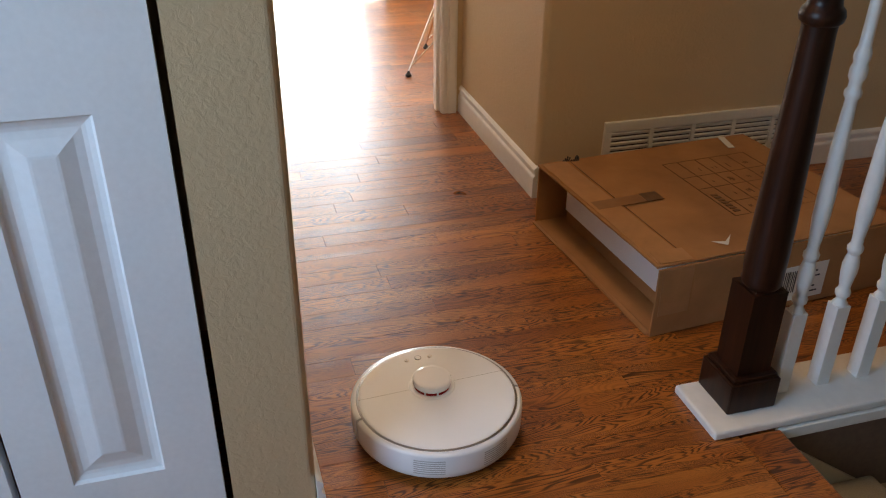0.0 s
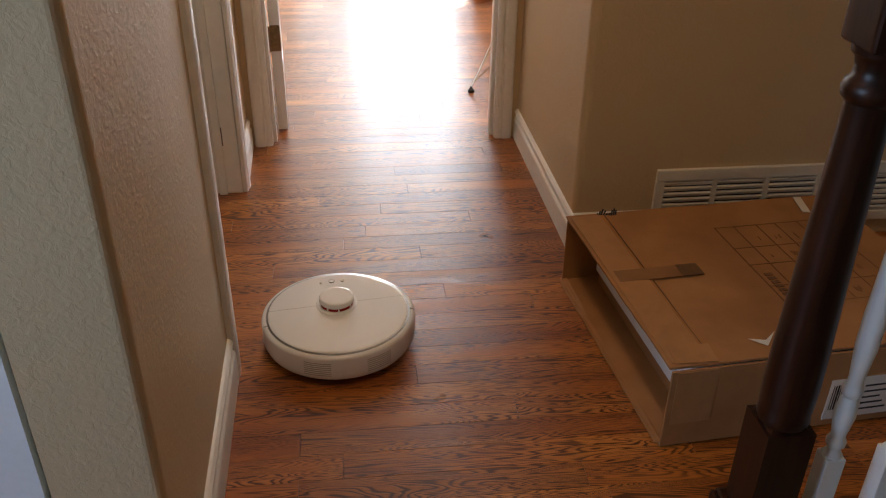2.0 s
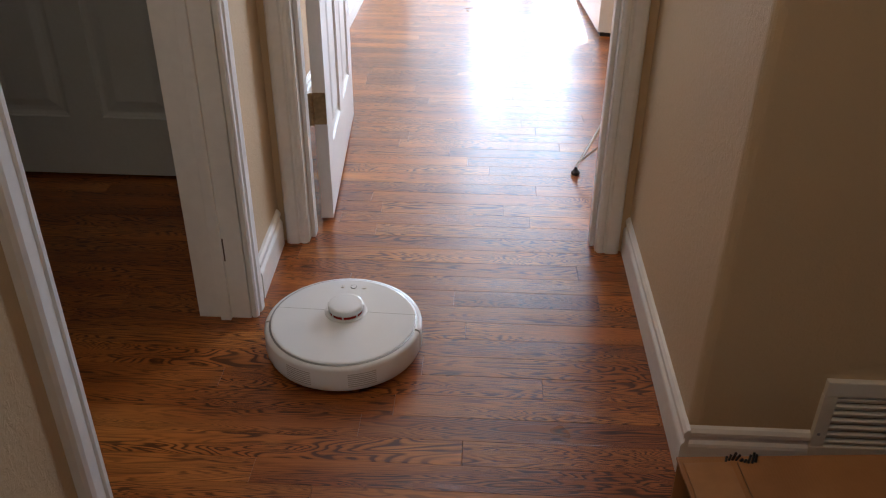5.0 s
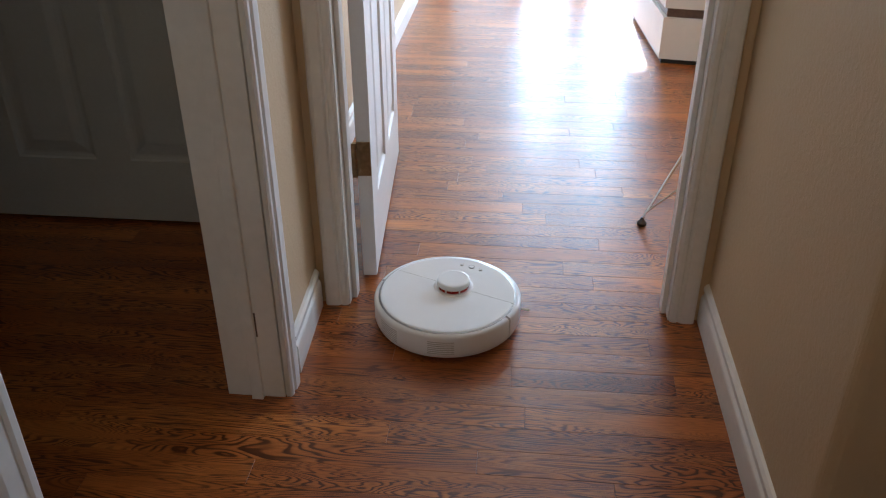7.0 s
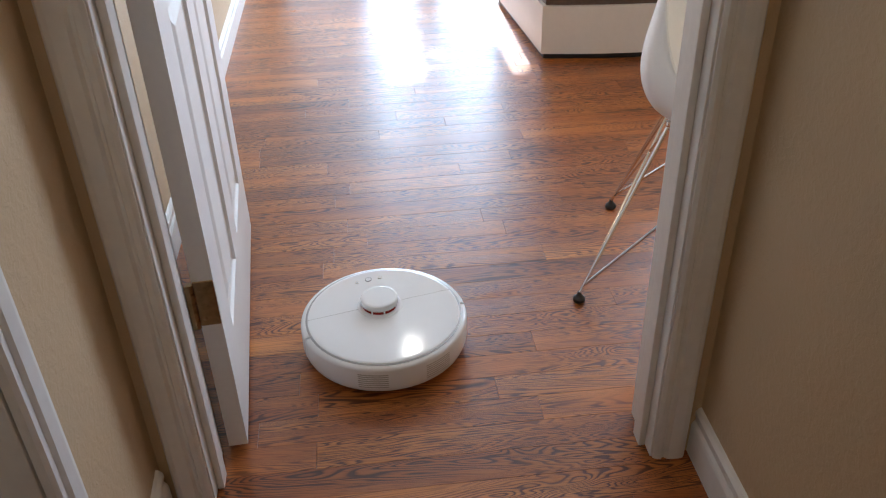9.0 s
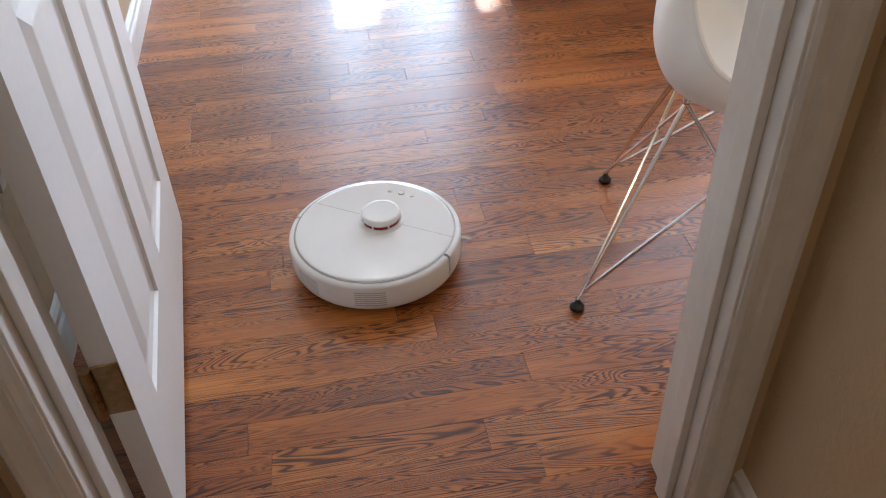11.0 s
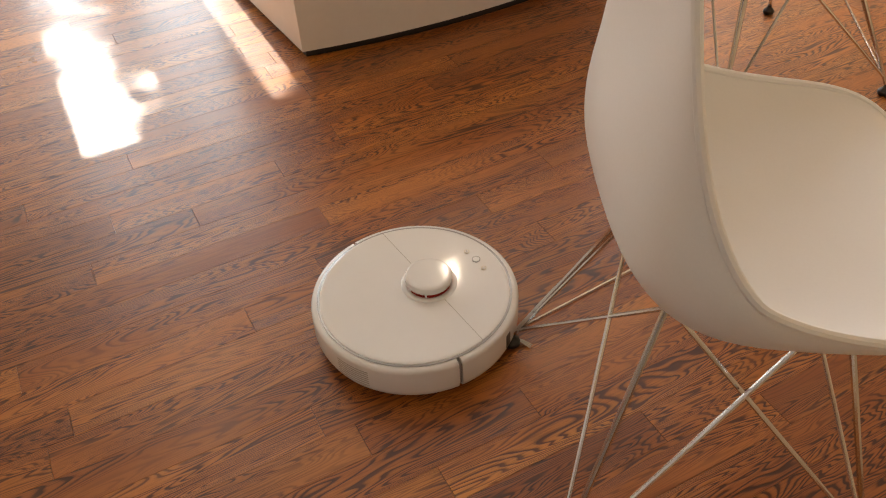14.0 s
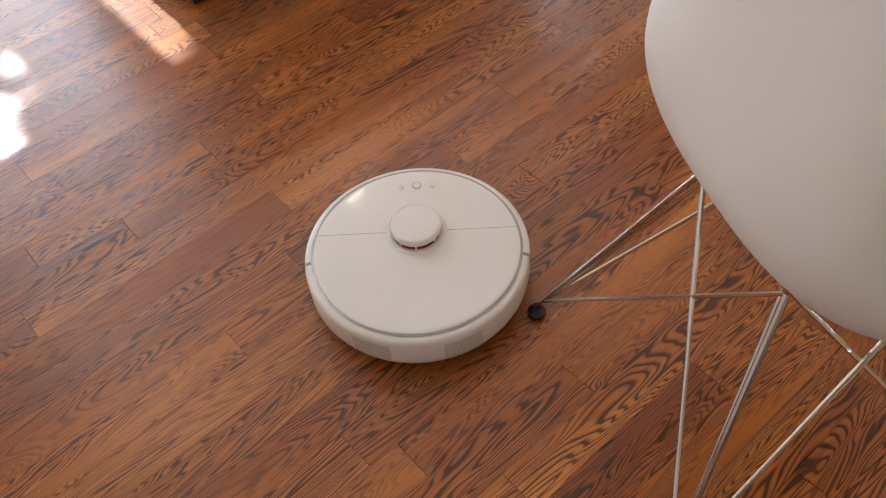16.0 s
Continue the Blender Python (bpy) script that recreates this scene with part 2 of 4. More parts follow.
def prism(points, z0, z1):
    """An upright block over a plan of corners, counter-clockwise."""
    bm = bmesh.new()
    low, top = [[bm.verts.new((x, y, z)) for x, y in points] for z in (z0, z1)]
    bm.faces.new(low[::-1])
    bm.faces.new(top)
    n = len(points)
    for k in range(n):
        bm.faces.new((low[k], low[(k + 1) % n], top[(k + 1) % n], top[k]))
    return bm


def moulding(profile, a, b, inward):
    """A profile of (out from the wall, height) run from a to b on the floor plan; inward: the side it stands out to."""
    bm = bmesh.new()
    rows = []
    for x, y in (a, b):
        rows.append([bm.verts.new((x + inward[0] * o, y + inward[1] * o, h)) for o, h in profile])
    n = len(profile)
    for k in range(n):
        bm.faces.new((rows[0][k], rows[0][(k + 1) % n], rows[1][(k + 1) % n], rows[1][k]))
    bm.faces.new(rows[0])
    bm.faces.new(rows[1][::-1])
    return bm


def lathe(profile, seg=48, a0=0.0, a1=360.0, close=False):
    """Turns (radius, height) about z; part of a turn is closed with end faces."""
    bm = bmesh.new()
    full = abs(a1 - a0) >= 360
    n = seg if full else seg + 1
    rings = []
    for k in range(n):
        a = radians(a0 + (a1 - a0) * k / seg)
        rings.append([bm.verts.new((r * math.cos(a), r * math.sin(a), z)) for r, z in profile])
    m = len(profile)
    for k in range(seg):
        p, q = rings[k], rings[(k + 1) % n]
        for j in range(m if close else m - 1):
            bm.faces.new((p[j], q[j], q[(j + 1) % m], p[(j + 1) % m]))
    if close and not full:
        bm.faces.new(rings[0])
        bm.faces.new(rings[-1][::-1])
    bmesh.ops.remove_doubles(bm, verts=bm.verts, dist=1e-6)
    return bm


def tube(bm, path, r, seg=8):
    """A round rod along points."""
    path = [Vector(p) for p in path]
    rings = []
    for k, p in enumerate(path):
        d = (path[min(k + 1, len(path) - 1)] - path[max(k - 1, 0)]).normalized()
        q = d.to_track_quat("Z", "Y")
        rings.append([bm.verts.new(p + q @ Vector((r * math.cos(2 * math.pi * j / seg), r * math.sin(2 * math.pi * j / seg), 0))) for j in range(seg)])
    for p, q in zip(rings, rings[1:]):
        for j in range(seg):
            bm.faces.new((p[j], p[(j + 1) % seg], q[(j + 1) % seg], q[j]))
    bm.faces.new(rings[0][::-1])
    bm.faces.new(rings[-1])
    return bm


# ---- the structure ----
BASE_PROFILE = [(0, 0), (0.014, 0), (0.014, 0.066), (0.0125, 0.072), (0.008, 0.078), (0.0075, 0.086), (0.011, 0.090), (0.011, 0.098), (0.006, 0.105), (0, 0.108)]
H = 2.45


def wall(name, bm, label):
    return tagged(part(name, bm, TAN), label, "wall", kind="structure")


def left_x(y):
    return -0.850 - 0.017 * (y + 1.945) if y < -0.8 else -0.919 - 0.03 * (y + 0.3)


# left wall of the hall, slightly askew, with a doorway in it
bm = prism([(-0.850, -1.945), (left_x(-1.235), -1.235), (left_x(-1.235) - 0.125, -1.235), (-0.975, -1.82), (-0.994, -1.82), (-0.994, -1.945)], 0, H)
edge = [e for e in bm.edges if abs(e.verts[0].co.z - e.verts[1].co.z) > 1 and abs(e.verts[0].co.x + 0.85) < 1e-4 and abs(e.verts[0].co.y + 1.945) < 1e-4]
bmesh.ops.bevel(bm, geom=edge, offset=0.014, segments=5, affect="EDGES", profile=0.5)
wall("wall_hall_left", bm, "tan orange-peel plaster wall with a rounded corner")
wall("wall_hall_left_far", prism([(left_x(-0.33), -0.33), (left_x(0.018), 0.018), (-1.035, 0.018), (-1.035, -0.33)], 0, H), "short tan wall between two white door frames")
wall("wall_over_left_door", prism([(left_x(-1.235), -1.235), (left_x(-0.33), -0.33), (-1.035, -0.33), (-1.0, -1.235)], 2.08, H), "tan wall over the doorway")
wall("wall_closet", box_bm(-2.7, -1.68, -1.945, -1.82, 0, H), "tan wall beside the folding closet door")
# Two unseen closet walls, added so the gap beside the door stays dark.
wall("shade_wall_closet_back", box_bm(-1.8, -0.99, -1.275, -1.25, 0, H), "unseen closet back wall added to keep the door gap dark")
wall("shade_wall_closet_side", box_bm(-1.8, -1.77, -1.818, -1.277, 0, H), "unseen closet side wall added to keep the door gap dark")
wall("wall_closet_over", box_bm(-1.68, -1.0, -1.945, -1.82, 2.03, H), "tan wall over the folding closet door")

# right wall of the hall with a rounded corner into the stair landing
bm = prism([(0.023, -0.785), (2.6, -0.785), (2.6, -0.66), (0.135, -0.66), (0.135, 0.018), (0.023, 0.018)], 0, H)
edge = [e for e in bm.edges if abs(e.verts[0].co.z - e.verts[1].co.z) > 1 and abs(e.verts[0].co.x - 0.023) < 1e-4 and abs(e.verts[0].co.y + 0.785) < 1e-4]
bmesh.ops.bevel(bm, geom=edge, offset=0.022, segments=6, affect="EDGES", profile=0.5)
wall("wall_hall_right", bm, "tan plaster wall with a rounded outside corner")

# wall with the open doorway into the kitchen
wall("wall_doorway_left", box_bm(-1.15, -0.862, 0.018, 0.118, 0, H), "tan wall left of the kitchen doorway")
wall("wall_doorway_right", box_bm(-0.045, 3.3, 0.018, 0.118, 0, H), "tan wall right of the kitchen doorway")
wall("wall_doorway_over", box_bm(-0.862, -0.045, 0.018, 0.118, 2.07, H), "tan wall over the kitchen doorway")

# kitchen
wall("wall_kitchen_left", box_bm(-1.165, -1.045, 0.118, 4.2, 0, H), "tan kitchen wall with a white baseboard")
bm = box_bm(-1.165, -0.96, 4.2, 4.3, 0, H)
# Openings at x -0.96 and 1.6 are added for the two fill lamps.
for x0, x1, z0, z1 in ((-0.52, -0.46, 0, H), (-0.96, -0.52, 2.07, H), (-0.96, -0.52, 0, 0.08), (-0.18, -0.01, 0, H), (0.46, 1.6, 0, H), (2.9, 3.3, 0, H), (1.6, 2.9, 0, 0.9), (1.6, 2.9, 2.1, H), (-0.46, -0.18, 2.07, H), (-0.01, 0.46, 2.07, H), (-0.46, -0.18, 0, 0.08), (-0.01, 0.46, 0, 0.08)):
    add_box(bm, x0, x1, 4.2, 4.3, z0, z1)
wall("wall_kitchen_far", bm, "tan kitchen wall with glazed openings")
bm = box_bm(3.2, 3.3, 0.118, 4.2, 0, H)
wall("wall_kitchen_right", bm, "tan kitchen wall")

# dim room behind the left doorway, landing and entry
wall("wall_dim_room_far", box_bm(-2.7, -1.165, 0.44, 0.54, 0, H), "wall of the unlit room")
wall("wall_west", box_bm(-2.8, -2.7, -4.7, -3.4, 0, H), "tan entry wall")
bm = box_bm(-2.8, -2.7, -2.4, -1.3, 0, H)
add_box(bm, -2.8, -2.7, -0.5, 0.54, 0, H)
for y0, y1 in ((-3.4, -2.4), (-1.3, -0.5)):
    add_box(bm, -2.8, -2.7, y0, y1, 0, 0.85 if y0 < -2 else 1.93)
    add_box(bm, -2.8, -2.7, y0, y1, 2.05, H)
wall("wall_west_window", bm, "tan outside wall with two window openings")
wall("wall_entry_back", box_bm(-2.8, 2.6, -4.8, -4.7, -2.4, H), "tan entry wall")
wall("wall_east", box_bm(2.6, 2.7, -4.8, -0.66, -2.4, H), "tan stairwell wall")
tagged(part("ceiling", box_bm(-2.8, 3.3, -4.8, 4.3, H, H + 0.1), CEIL), "white painted ceiling", "ceiling", kind="structure")
bm = box_bm(-2.8, 3.3, -1.955, 4.3, -0.25, -0.019)
add_box(bm, -2.8, 0.105, -4.8, -1.955, -0.25, -0.019)
floor = tagged(part("floor", bm, WALNUT), "red-stained strip oak floor with a satin varnish", "floor", kind="structure")
part("stair_nosing", box_bm(0.02, 0.118, -4.7, -1.958, -0.03, 0.001, bevel=0.006), OAK_REST, floor, "oak edging board along the stairwell")
ground = tagged(part("ground", box_bm(-40, 40, 4.3, 60, -0.3, -0.15), GRASS), "sunlit lawn outside the glazed doors", "ground", kind="structure")


def baseboard(a, b, inward):
    tagged(part("baseboard", moulding(BASE_PROFILE, a, b, inward), TRIM), "white moulded baseboard along the wall", "baseboard", kind="structure")


baseboard((0.0235, -0.7995), (0.0235, 0.0175), (-1, 0))
baseboard((0.0225, -0.785), (0.244, -0.785), (0, -1))
baseboard((1.034, -0.785), (2.6, -0.785), (0, -1))
baseboard((-0.8505, -1.957), (left_x(-1.252), -1.252), (1, 0.0))
baseboard((left_x(-0.268), -0.268), (left_x(-0.001), -0.001), (1, 0))
baseboard((-1.045, 0.14), (-1.045, 4.2), (1, 0))
baseboard((-2.7, 0.44), (-2.02, 0.44), (0, -1))

# door frames: a lining and profiled casings
CASE = [(0, 0), (0, 0.010), (0.006, 0.014), (0.014, 0.0145), (0.017, 0.0115), (0.021, 0.0115), (0.026, 0.0165), (0.046, 0.018), (0.054, 0.0165), (0.058, 0.012), (0.058, 0)]


def casing(name, origin, along, out, top, parent):
    """An upright casing: width runs along, thickness runs out; both are plan directions."""
    bm = bmesh.new()
    rows = []
    for z in (0, top):
        rows.append([bm.verts.new((origin[0] + along[0] * w + out[0] * t, origin[1] + along[1] * w + out[1] * t, z)) for w, t in CASE])
    n = len(CASE)
    for k in range(n):
        bm.faces.new((rows[0][k], rows[0][(k + 1) % n], rows[1][(k + 1) % n], rows[1][k]))
    bm.faces.new(rows[0])
    bm.faces.new(rows[1][::-1])
    return part(name, bm, TRIM, parent)


frame_k = tagged(part("door_frame_kitchen", add_box(add_box(box_bm(-0.862, -0.847, 0.012, 0.126, 0, 2.05, bevel=0.001, seg=1),
                 -0.062, -0.046, 0.012, 0.126, 0, 2.05, bevel=0.001, seg=1), -0.862, -0.046, 0.012, 0.126, 2.05, 2.07), TRIM),
                 "white painted wooden door frame of the kitchen doorway", "door frame", kind="structure")
casing("casing", (-0.058, 0.018), (1, 0), (0, -1), 2.1, frame_k)
casing("casing", (-0.850, 0.018), (-1, 0), (0, -1), 2.1, frame_k)
casing("casing", (-0.058, 0.118), (1, 0), (0, 1), 2.1, frame_k)
casing("casing", (-0.850, 0.118), (-1, 0), (0, 1), 2.1, frame_k)
part("door_stop", box_bm(-0.0745, -0.0622, 0.04, 0.075, 0, 2.05, bevel=0.002), TRIM, frame_k)
part("door_stop", box_bm(-0.8468, -0.8345, 0.04, 0.075, 0, 2.05, bevel=0.002), TRIM, frame_k)

frame_l = tagged(part("door_frame_hall", add_box(box_bm(-1.045, left_x(-0.345) - 0.002, -0.354, -0.33, 0, 2.06, bevel=0.001, seg=1),
                 -1.015, left_x(-1.22) - 0.002, -1.236, -1.218, 0, 2.06, bevel=0.001, seg=1), TRIM),
                 "white painted door frame with scuffed edges in the hall", "door frame", kind="structure")
casing("casing", (left_x(-0.35), -0.350), (0, 1), (1, 0), 2.1, frame_l)
casing("casing", (left_x(-1.22), -1.224), (0, -1), (1, 0), 2.1, frame_l)
part("door_stop", box_bm(-0.99, -0.965, -0.366, -0.3542, 0, 2.06, bevel=0.002), TRIM, frame_l)
part("strike_mark", box_bm(-0.9655, -0.962, -0.3548, -0.3535, 0.16, 0.22), WALNUT, frame_l, "worn dark scuff in the paint")

# glazed frames of the far wall
# The first frame only dresses the added corner opening.
for x0, x1 in ((-0.96, -0.52), (-0.46, -0.18), (-0.01, 0.46)):
    w = tagged(part("window_frame", add_box(add_box(add_box(box_bm(x0, x0 + 0.03, 4.21, 4.27, 0.08, 2.07), x1 - 0.03, x1, 4.21, 4.27, 0.08, 2.07),
               x0 + 0.03, x1 - 0.03, 4.21, 4.27, 0.08, 0.12), x0 + 0.03, x1 - 0.03, 4.21, 4.27, 2.03, 2.07), TRIM), "white frame of a tall glazed door", "window", kind="structure")


# an added, unseen blind-shaped panel keeps the sun out of the corner opening
blind = thing("roller_blind", pose(-0.74, 4.285, 0.1), "unseen white blind-shaped panel added to block sun at the corner opening", "blind")
part("fabric", box_bm(-0.218, 0.218, -0.002, 0.002, 0.02, 1.955), CEIL, blind)
part("bottom_bar", box_bm(-0.218, 0.218, -0.008, 0.008, 0.0, 0.02, bevel=0.003), TRIM, blind)
roll = lathe([(0.0, -0.218), (0.012, -0.218), (0.012, 0.218), (0.0, 0.218)], 16)
roll.transform(Matrix.Translation((0, 0, 1.957)) @ pose(0, 0, 0, 0, 90, 0))
part("roll", roll, CEIL, blind)


# ---- doors ----
def panel_door(door, width, height, thick, cells, material):
    """Stiles and rails round raised panels, in the plane x = 0..width, y = -thick..0."""
    xs = sorted({v for c in cells for v in (c[0], c[1])})
    zs = sorted({v for c in cells for v in (c[2], c[3])})
    bm = bmesh.new()
    cols = [(0.0, xs[0])] + [(xs[k], xs[k + 1]) for k in range(1, len(xs) - 1, 2)] + [(xs[-1], width)]
    for a, b in cols:
        add_box(bm, a, b, -thick, 0, 0, height)
    rails = [(0.0, zs[0])] + [(zs[k], zs[k + 1]) for k in range(1, len(zs) - 1, 2)] + [(zs[-1], height)]
    for k in range(0, len(xs), 2):
        for a, b in rails:
            add_box(bm, xs[k], xs[k + 1], -thick, 0, a, b)
    part("slab", bm, material, door)
    ring = [(0.0, 0.0), (0.004, -0.006), (0.012, -0.009), (0.018, -0.010), (0.030, -0.0085), (0.052, -0.002), (0.056, -0.0015)]
    for x0, x1, z0, z1 in cells:
        bm = bmesh.new()
        for side in (1, -1):
            loops = []
            for inset, dy in ring:
                y = dy if side == 1 else -thick - dy
                loops.append([bm.verts.new(p) for p in ((x0 + inset, y, z0 + inset), (x1 - inset, y, z0 + inset), (x1 - inset, y, z1 - inset), (x0 + inset, y, z1 - inset))])
            for p, q in zip(loops, loops[1:]):
                for j in range(4):
                    f = (p[j], p[(j + 1) % 4], q[(j + 1) % 4], q[j])
                    bm.faces.new(f if side == 1 else f[::-1])
            bm.faces.new(loops[-1] if side == 1 else loops[-1][::-1])
        part("panel", bm, material, door)
    return door


SIX = [(a, b, c, d) for a, b in ((0.115, 0.345), (0.445, 0.675)) for c, d in ((0.19, 0.80), (0.93, 1.52), (1.64, 1.88))]
kd = thing("kitchen_door", pose(-0.834, 0.131, 0.012, 0, 0, 93.9), "white six-panel door standing open into the kitchen", "door")
panel_door(kd, 0.79, 2.02, 0.035, SIX, DOOR)


def hinge(door, z):
    leaf = part("hinge", add_box(box_bm(-0.0025, 0.0005, -0.034, -0.001, z - 0.045, z + 0.045, bevel=0.001, seg=1),
                -0.0125, -0.0105, 0.003, 0.012, z - 0.045, z + 0.045, bevel=0.001, seg=1), BRASS, door, "aged brass butt hinge")
    bm = bmesh.new()
    for k in range(5):
        b2 = lathe([(0.0, 0), (0.0058, 0), (0.0058, 0.0165), (0.0, 0.0165)], 12)
        b2.transform(Matrix.Translation((-0.006, 0.004, z - 0.045 + k * 0.0182)))
        join(bm, b2)
    part("knuckle", bm, BRASS, leaf)
    bm = bmesh.new()
    for dz in (-0.03, 0.0, 0.03):
        b2 = lathe([(0.0, 0.0008), (0.0035, 0.0004), (0.004, 0)], 10)
        b2.transform(Matrix.Translation((-0.0028, -0.017 + 0.007 * (1 if dz else -1), z + dz)) @ pose(0, 0, 0, 0, -90, 0))
        join(bm, b2)
    part("screws", bm, BRASS, leaf)


hinge(kd, 0.334)
hinge(kd, 1.78)

dd = thing("dim_room_door", pose(-1.98, 0.405, 0.012), "closed white six-panel door, coloured darker for the shade of the unlit room", "door")
panel_door(dd, 0.79, 2.02, 0.035, SIX, SHADED_DOOR)
fold = [(0.089, 0.232, 0.16, 0.785), (0.089, 0.232, 0.95, 1.85)]
for k, x in enumerate((-1.319, -1.643)):
    leaf = thing("folding_closet_door", pose(x, -1.951, 0.02), "white folding closet door leaf with raised panels", "closet door", "leaves of the closet door")
    panel_door(leaf, 0.312, 1.99, 0.03, fold, CLOSET_DOOR)
    leaf.matrix_world = pose(x + 0.312, -1.936, 0.02, 0, 0, 180)


# ---- stairs and rail ----
def newel(at):
    p = thing("newel_post", at, "dark-stained turned wooden newel post on a white landing cap", "newel post")
    bm = box_bm(-0.058, 0.058, -0.058, 0.058, 0, 0.075, bevel=0.004)
    part("plinth", bm, NEWEL, p)
    part("plinth_moulding", box_bm(-0.053, 0.053, -0.053, 0.053, 0.075, 0.086, bevel=0.006), NEWEL, p)
    bm = box_bm(-0.039, 0.039, -0.039, 0.039, 0.084, 0.292)
    top = [v for v in bm.verts if v.co.z > 0.2]
    bmesh.ops.bevel(bm, geom=[e for e in bm.edges if all(v in top for v in e.verts)], offset=0.012, segments=3, affect="EDGES")
    part("lower_block", bm, NEWEL, p)
    prof = [(0.0, 0.285), (0.037, 0.285), (0.041, 0.294), (0.039, 0.303), (0.0405, 0.318), (0.0415, 0.36), (0.0405, 0.42), (0.0365, 0.56), (0.032, 0.72), (0.0300, 0.79),
            (0.0305, 0.806), (0.037, 0.812), (0.039, 0.822), (0.036, 0.832), (0.030, 0.838), (0.0285, 0.850), (0.031, 0.862), (0.037, 0.868), (0.038, 0.878), (0.0, 0.885)]
    part("turned_shaft", lathe(prof, 40), NEWEL, p, smooth=True)
    part("upper_block", box_bm(-0.039, 0.039, -0.039, 0.039, 0.876, 1.10, bevel=0.007, seg=3), NEWEL, p)
    return p


def baluster(at):
    b = thing("baluster", at, "white painted turned wooden baluster on the landing cap", "baluster", "balusters of the stair rail")
    part("square_foot", box_bm(-0.0165, 0.0165, -0.0165, 0.0165, 0, 0.205, bevel=0.002), TRIM, b)
    prof = [(0.0, 0.20), (0.0155, 0.202), (0.016, 0.208), (0.011, 0.216), (0.0105, 0.222), (0.015, 0.228), (0.0158, 0.236), (0.012, 0.244), (0.0115, 0.25), (0.0135, 0.262),
            (0.0165, 0.285), (0.0168, 0.30), (0.014, 0.318), (0.0115, 0.326), (0.0155, 0.334), (0.0162, 0.342), (0.012, 0.35), (0.0115, 0.362), (0.0165, 0.42), (0.0172, 0.47),
            (0.0145, 0.58), (0.0112, 0.655), (0.0108, 0.664), (0.0155, 0.671), (0.016, 0.679), (0.0115, 0.687), (0.0118, 0.698), (0.0158, 0.706), (0.016, 0.722), (0.0125, 0.732),
            (0.0152, 0.74), (0.0152, 0.75), (0.0112, 0.762), (0.0095, 0.90), (0.0, 0.905)]
    part("turned_spindle", lathe(prof, 20), TRIM, b, smooth=True)
    return b


cap = tagged(part("landing_cap", box_bm(-0.038, 2.6, -1.957, -1.79, 0.0, 0.022, bevel=0.008, seg=3), TRIM),
             "white painted wooden landing cap under the stair rail", "trim", kind="structure")
newel(pose(0.073, -1.855, 0.022))
b0 = baluster(pose(0.172, -1.862, 0.022))
for k in range(1, 12):
    copy_thing(b0, pose(0.172 + 0.105 * k, -1.862, 0.022))
rail = tagged(part("handrail", box_bm(0.10, 2.6, -1.892, -1.828, 0.925, 0.985, bevel=0.012, seg=3), NEWEL), "dark-stained wooden handrail above the balusters", "handrail")
tagged(part("wall_under_landing", box_bm(0.118, 2.6, -1.95, -1.85, -2.4, -0.001), TAN), "tan stairwell wall under the landing cap", "wall", kind="structure")
tagged(part("wall_stair_end", box_bm(0.02, 0.104, -4.7, -1.956, -2.4, -0.032), TAN), "tan stairwell wall under the floor edge", "wall", kind="structure")
part("cove_strip", box_bm(0.119, 2.6, -1.962, -1.95, -0.03, -0.002, bevel=0.003), TRIM, cap)
bm = bmesh.new()
quad = [(0.119, -0.03), (2.4, -1.66), (2.4, -2.0), (0.119, -0.36)]
for y in (-1.951, -1.966):
    bm.faces.new([bm.verts.new((x, y, z)) for x, z in quad])
bm.verts.ensure_lookup_table()
for k in range(4):
    bm.faces.new([bm.verts[j] for j in (k, (k + 1) % 4, 4 + (k + 1) % 4, 4 + k)])
tagged(part("stair_skirt", bm, SKIRT), "beige painted skirt board sloping along the stairs", "stair trim", kind="structure")
for k in range(8):
    st = tagged(part("stair_step", box_bm(0.106 + 0.26 * k, 0.40 + 0.26 * k, -3.0, -1.967, -2.4, -0.19 * (k + 1), bevel=0.012), CARPET),
                "beige carpeted stair step", "stair", "steps of the stairs", kind="structure")


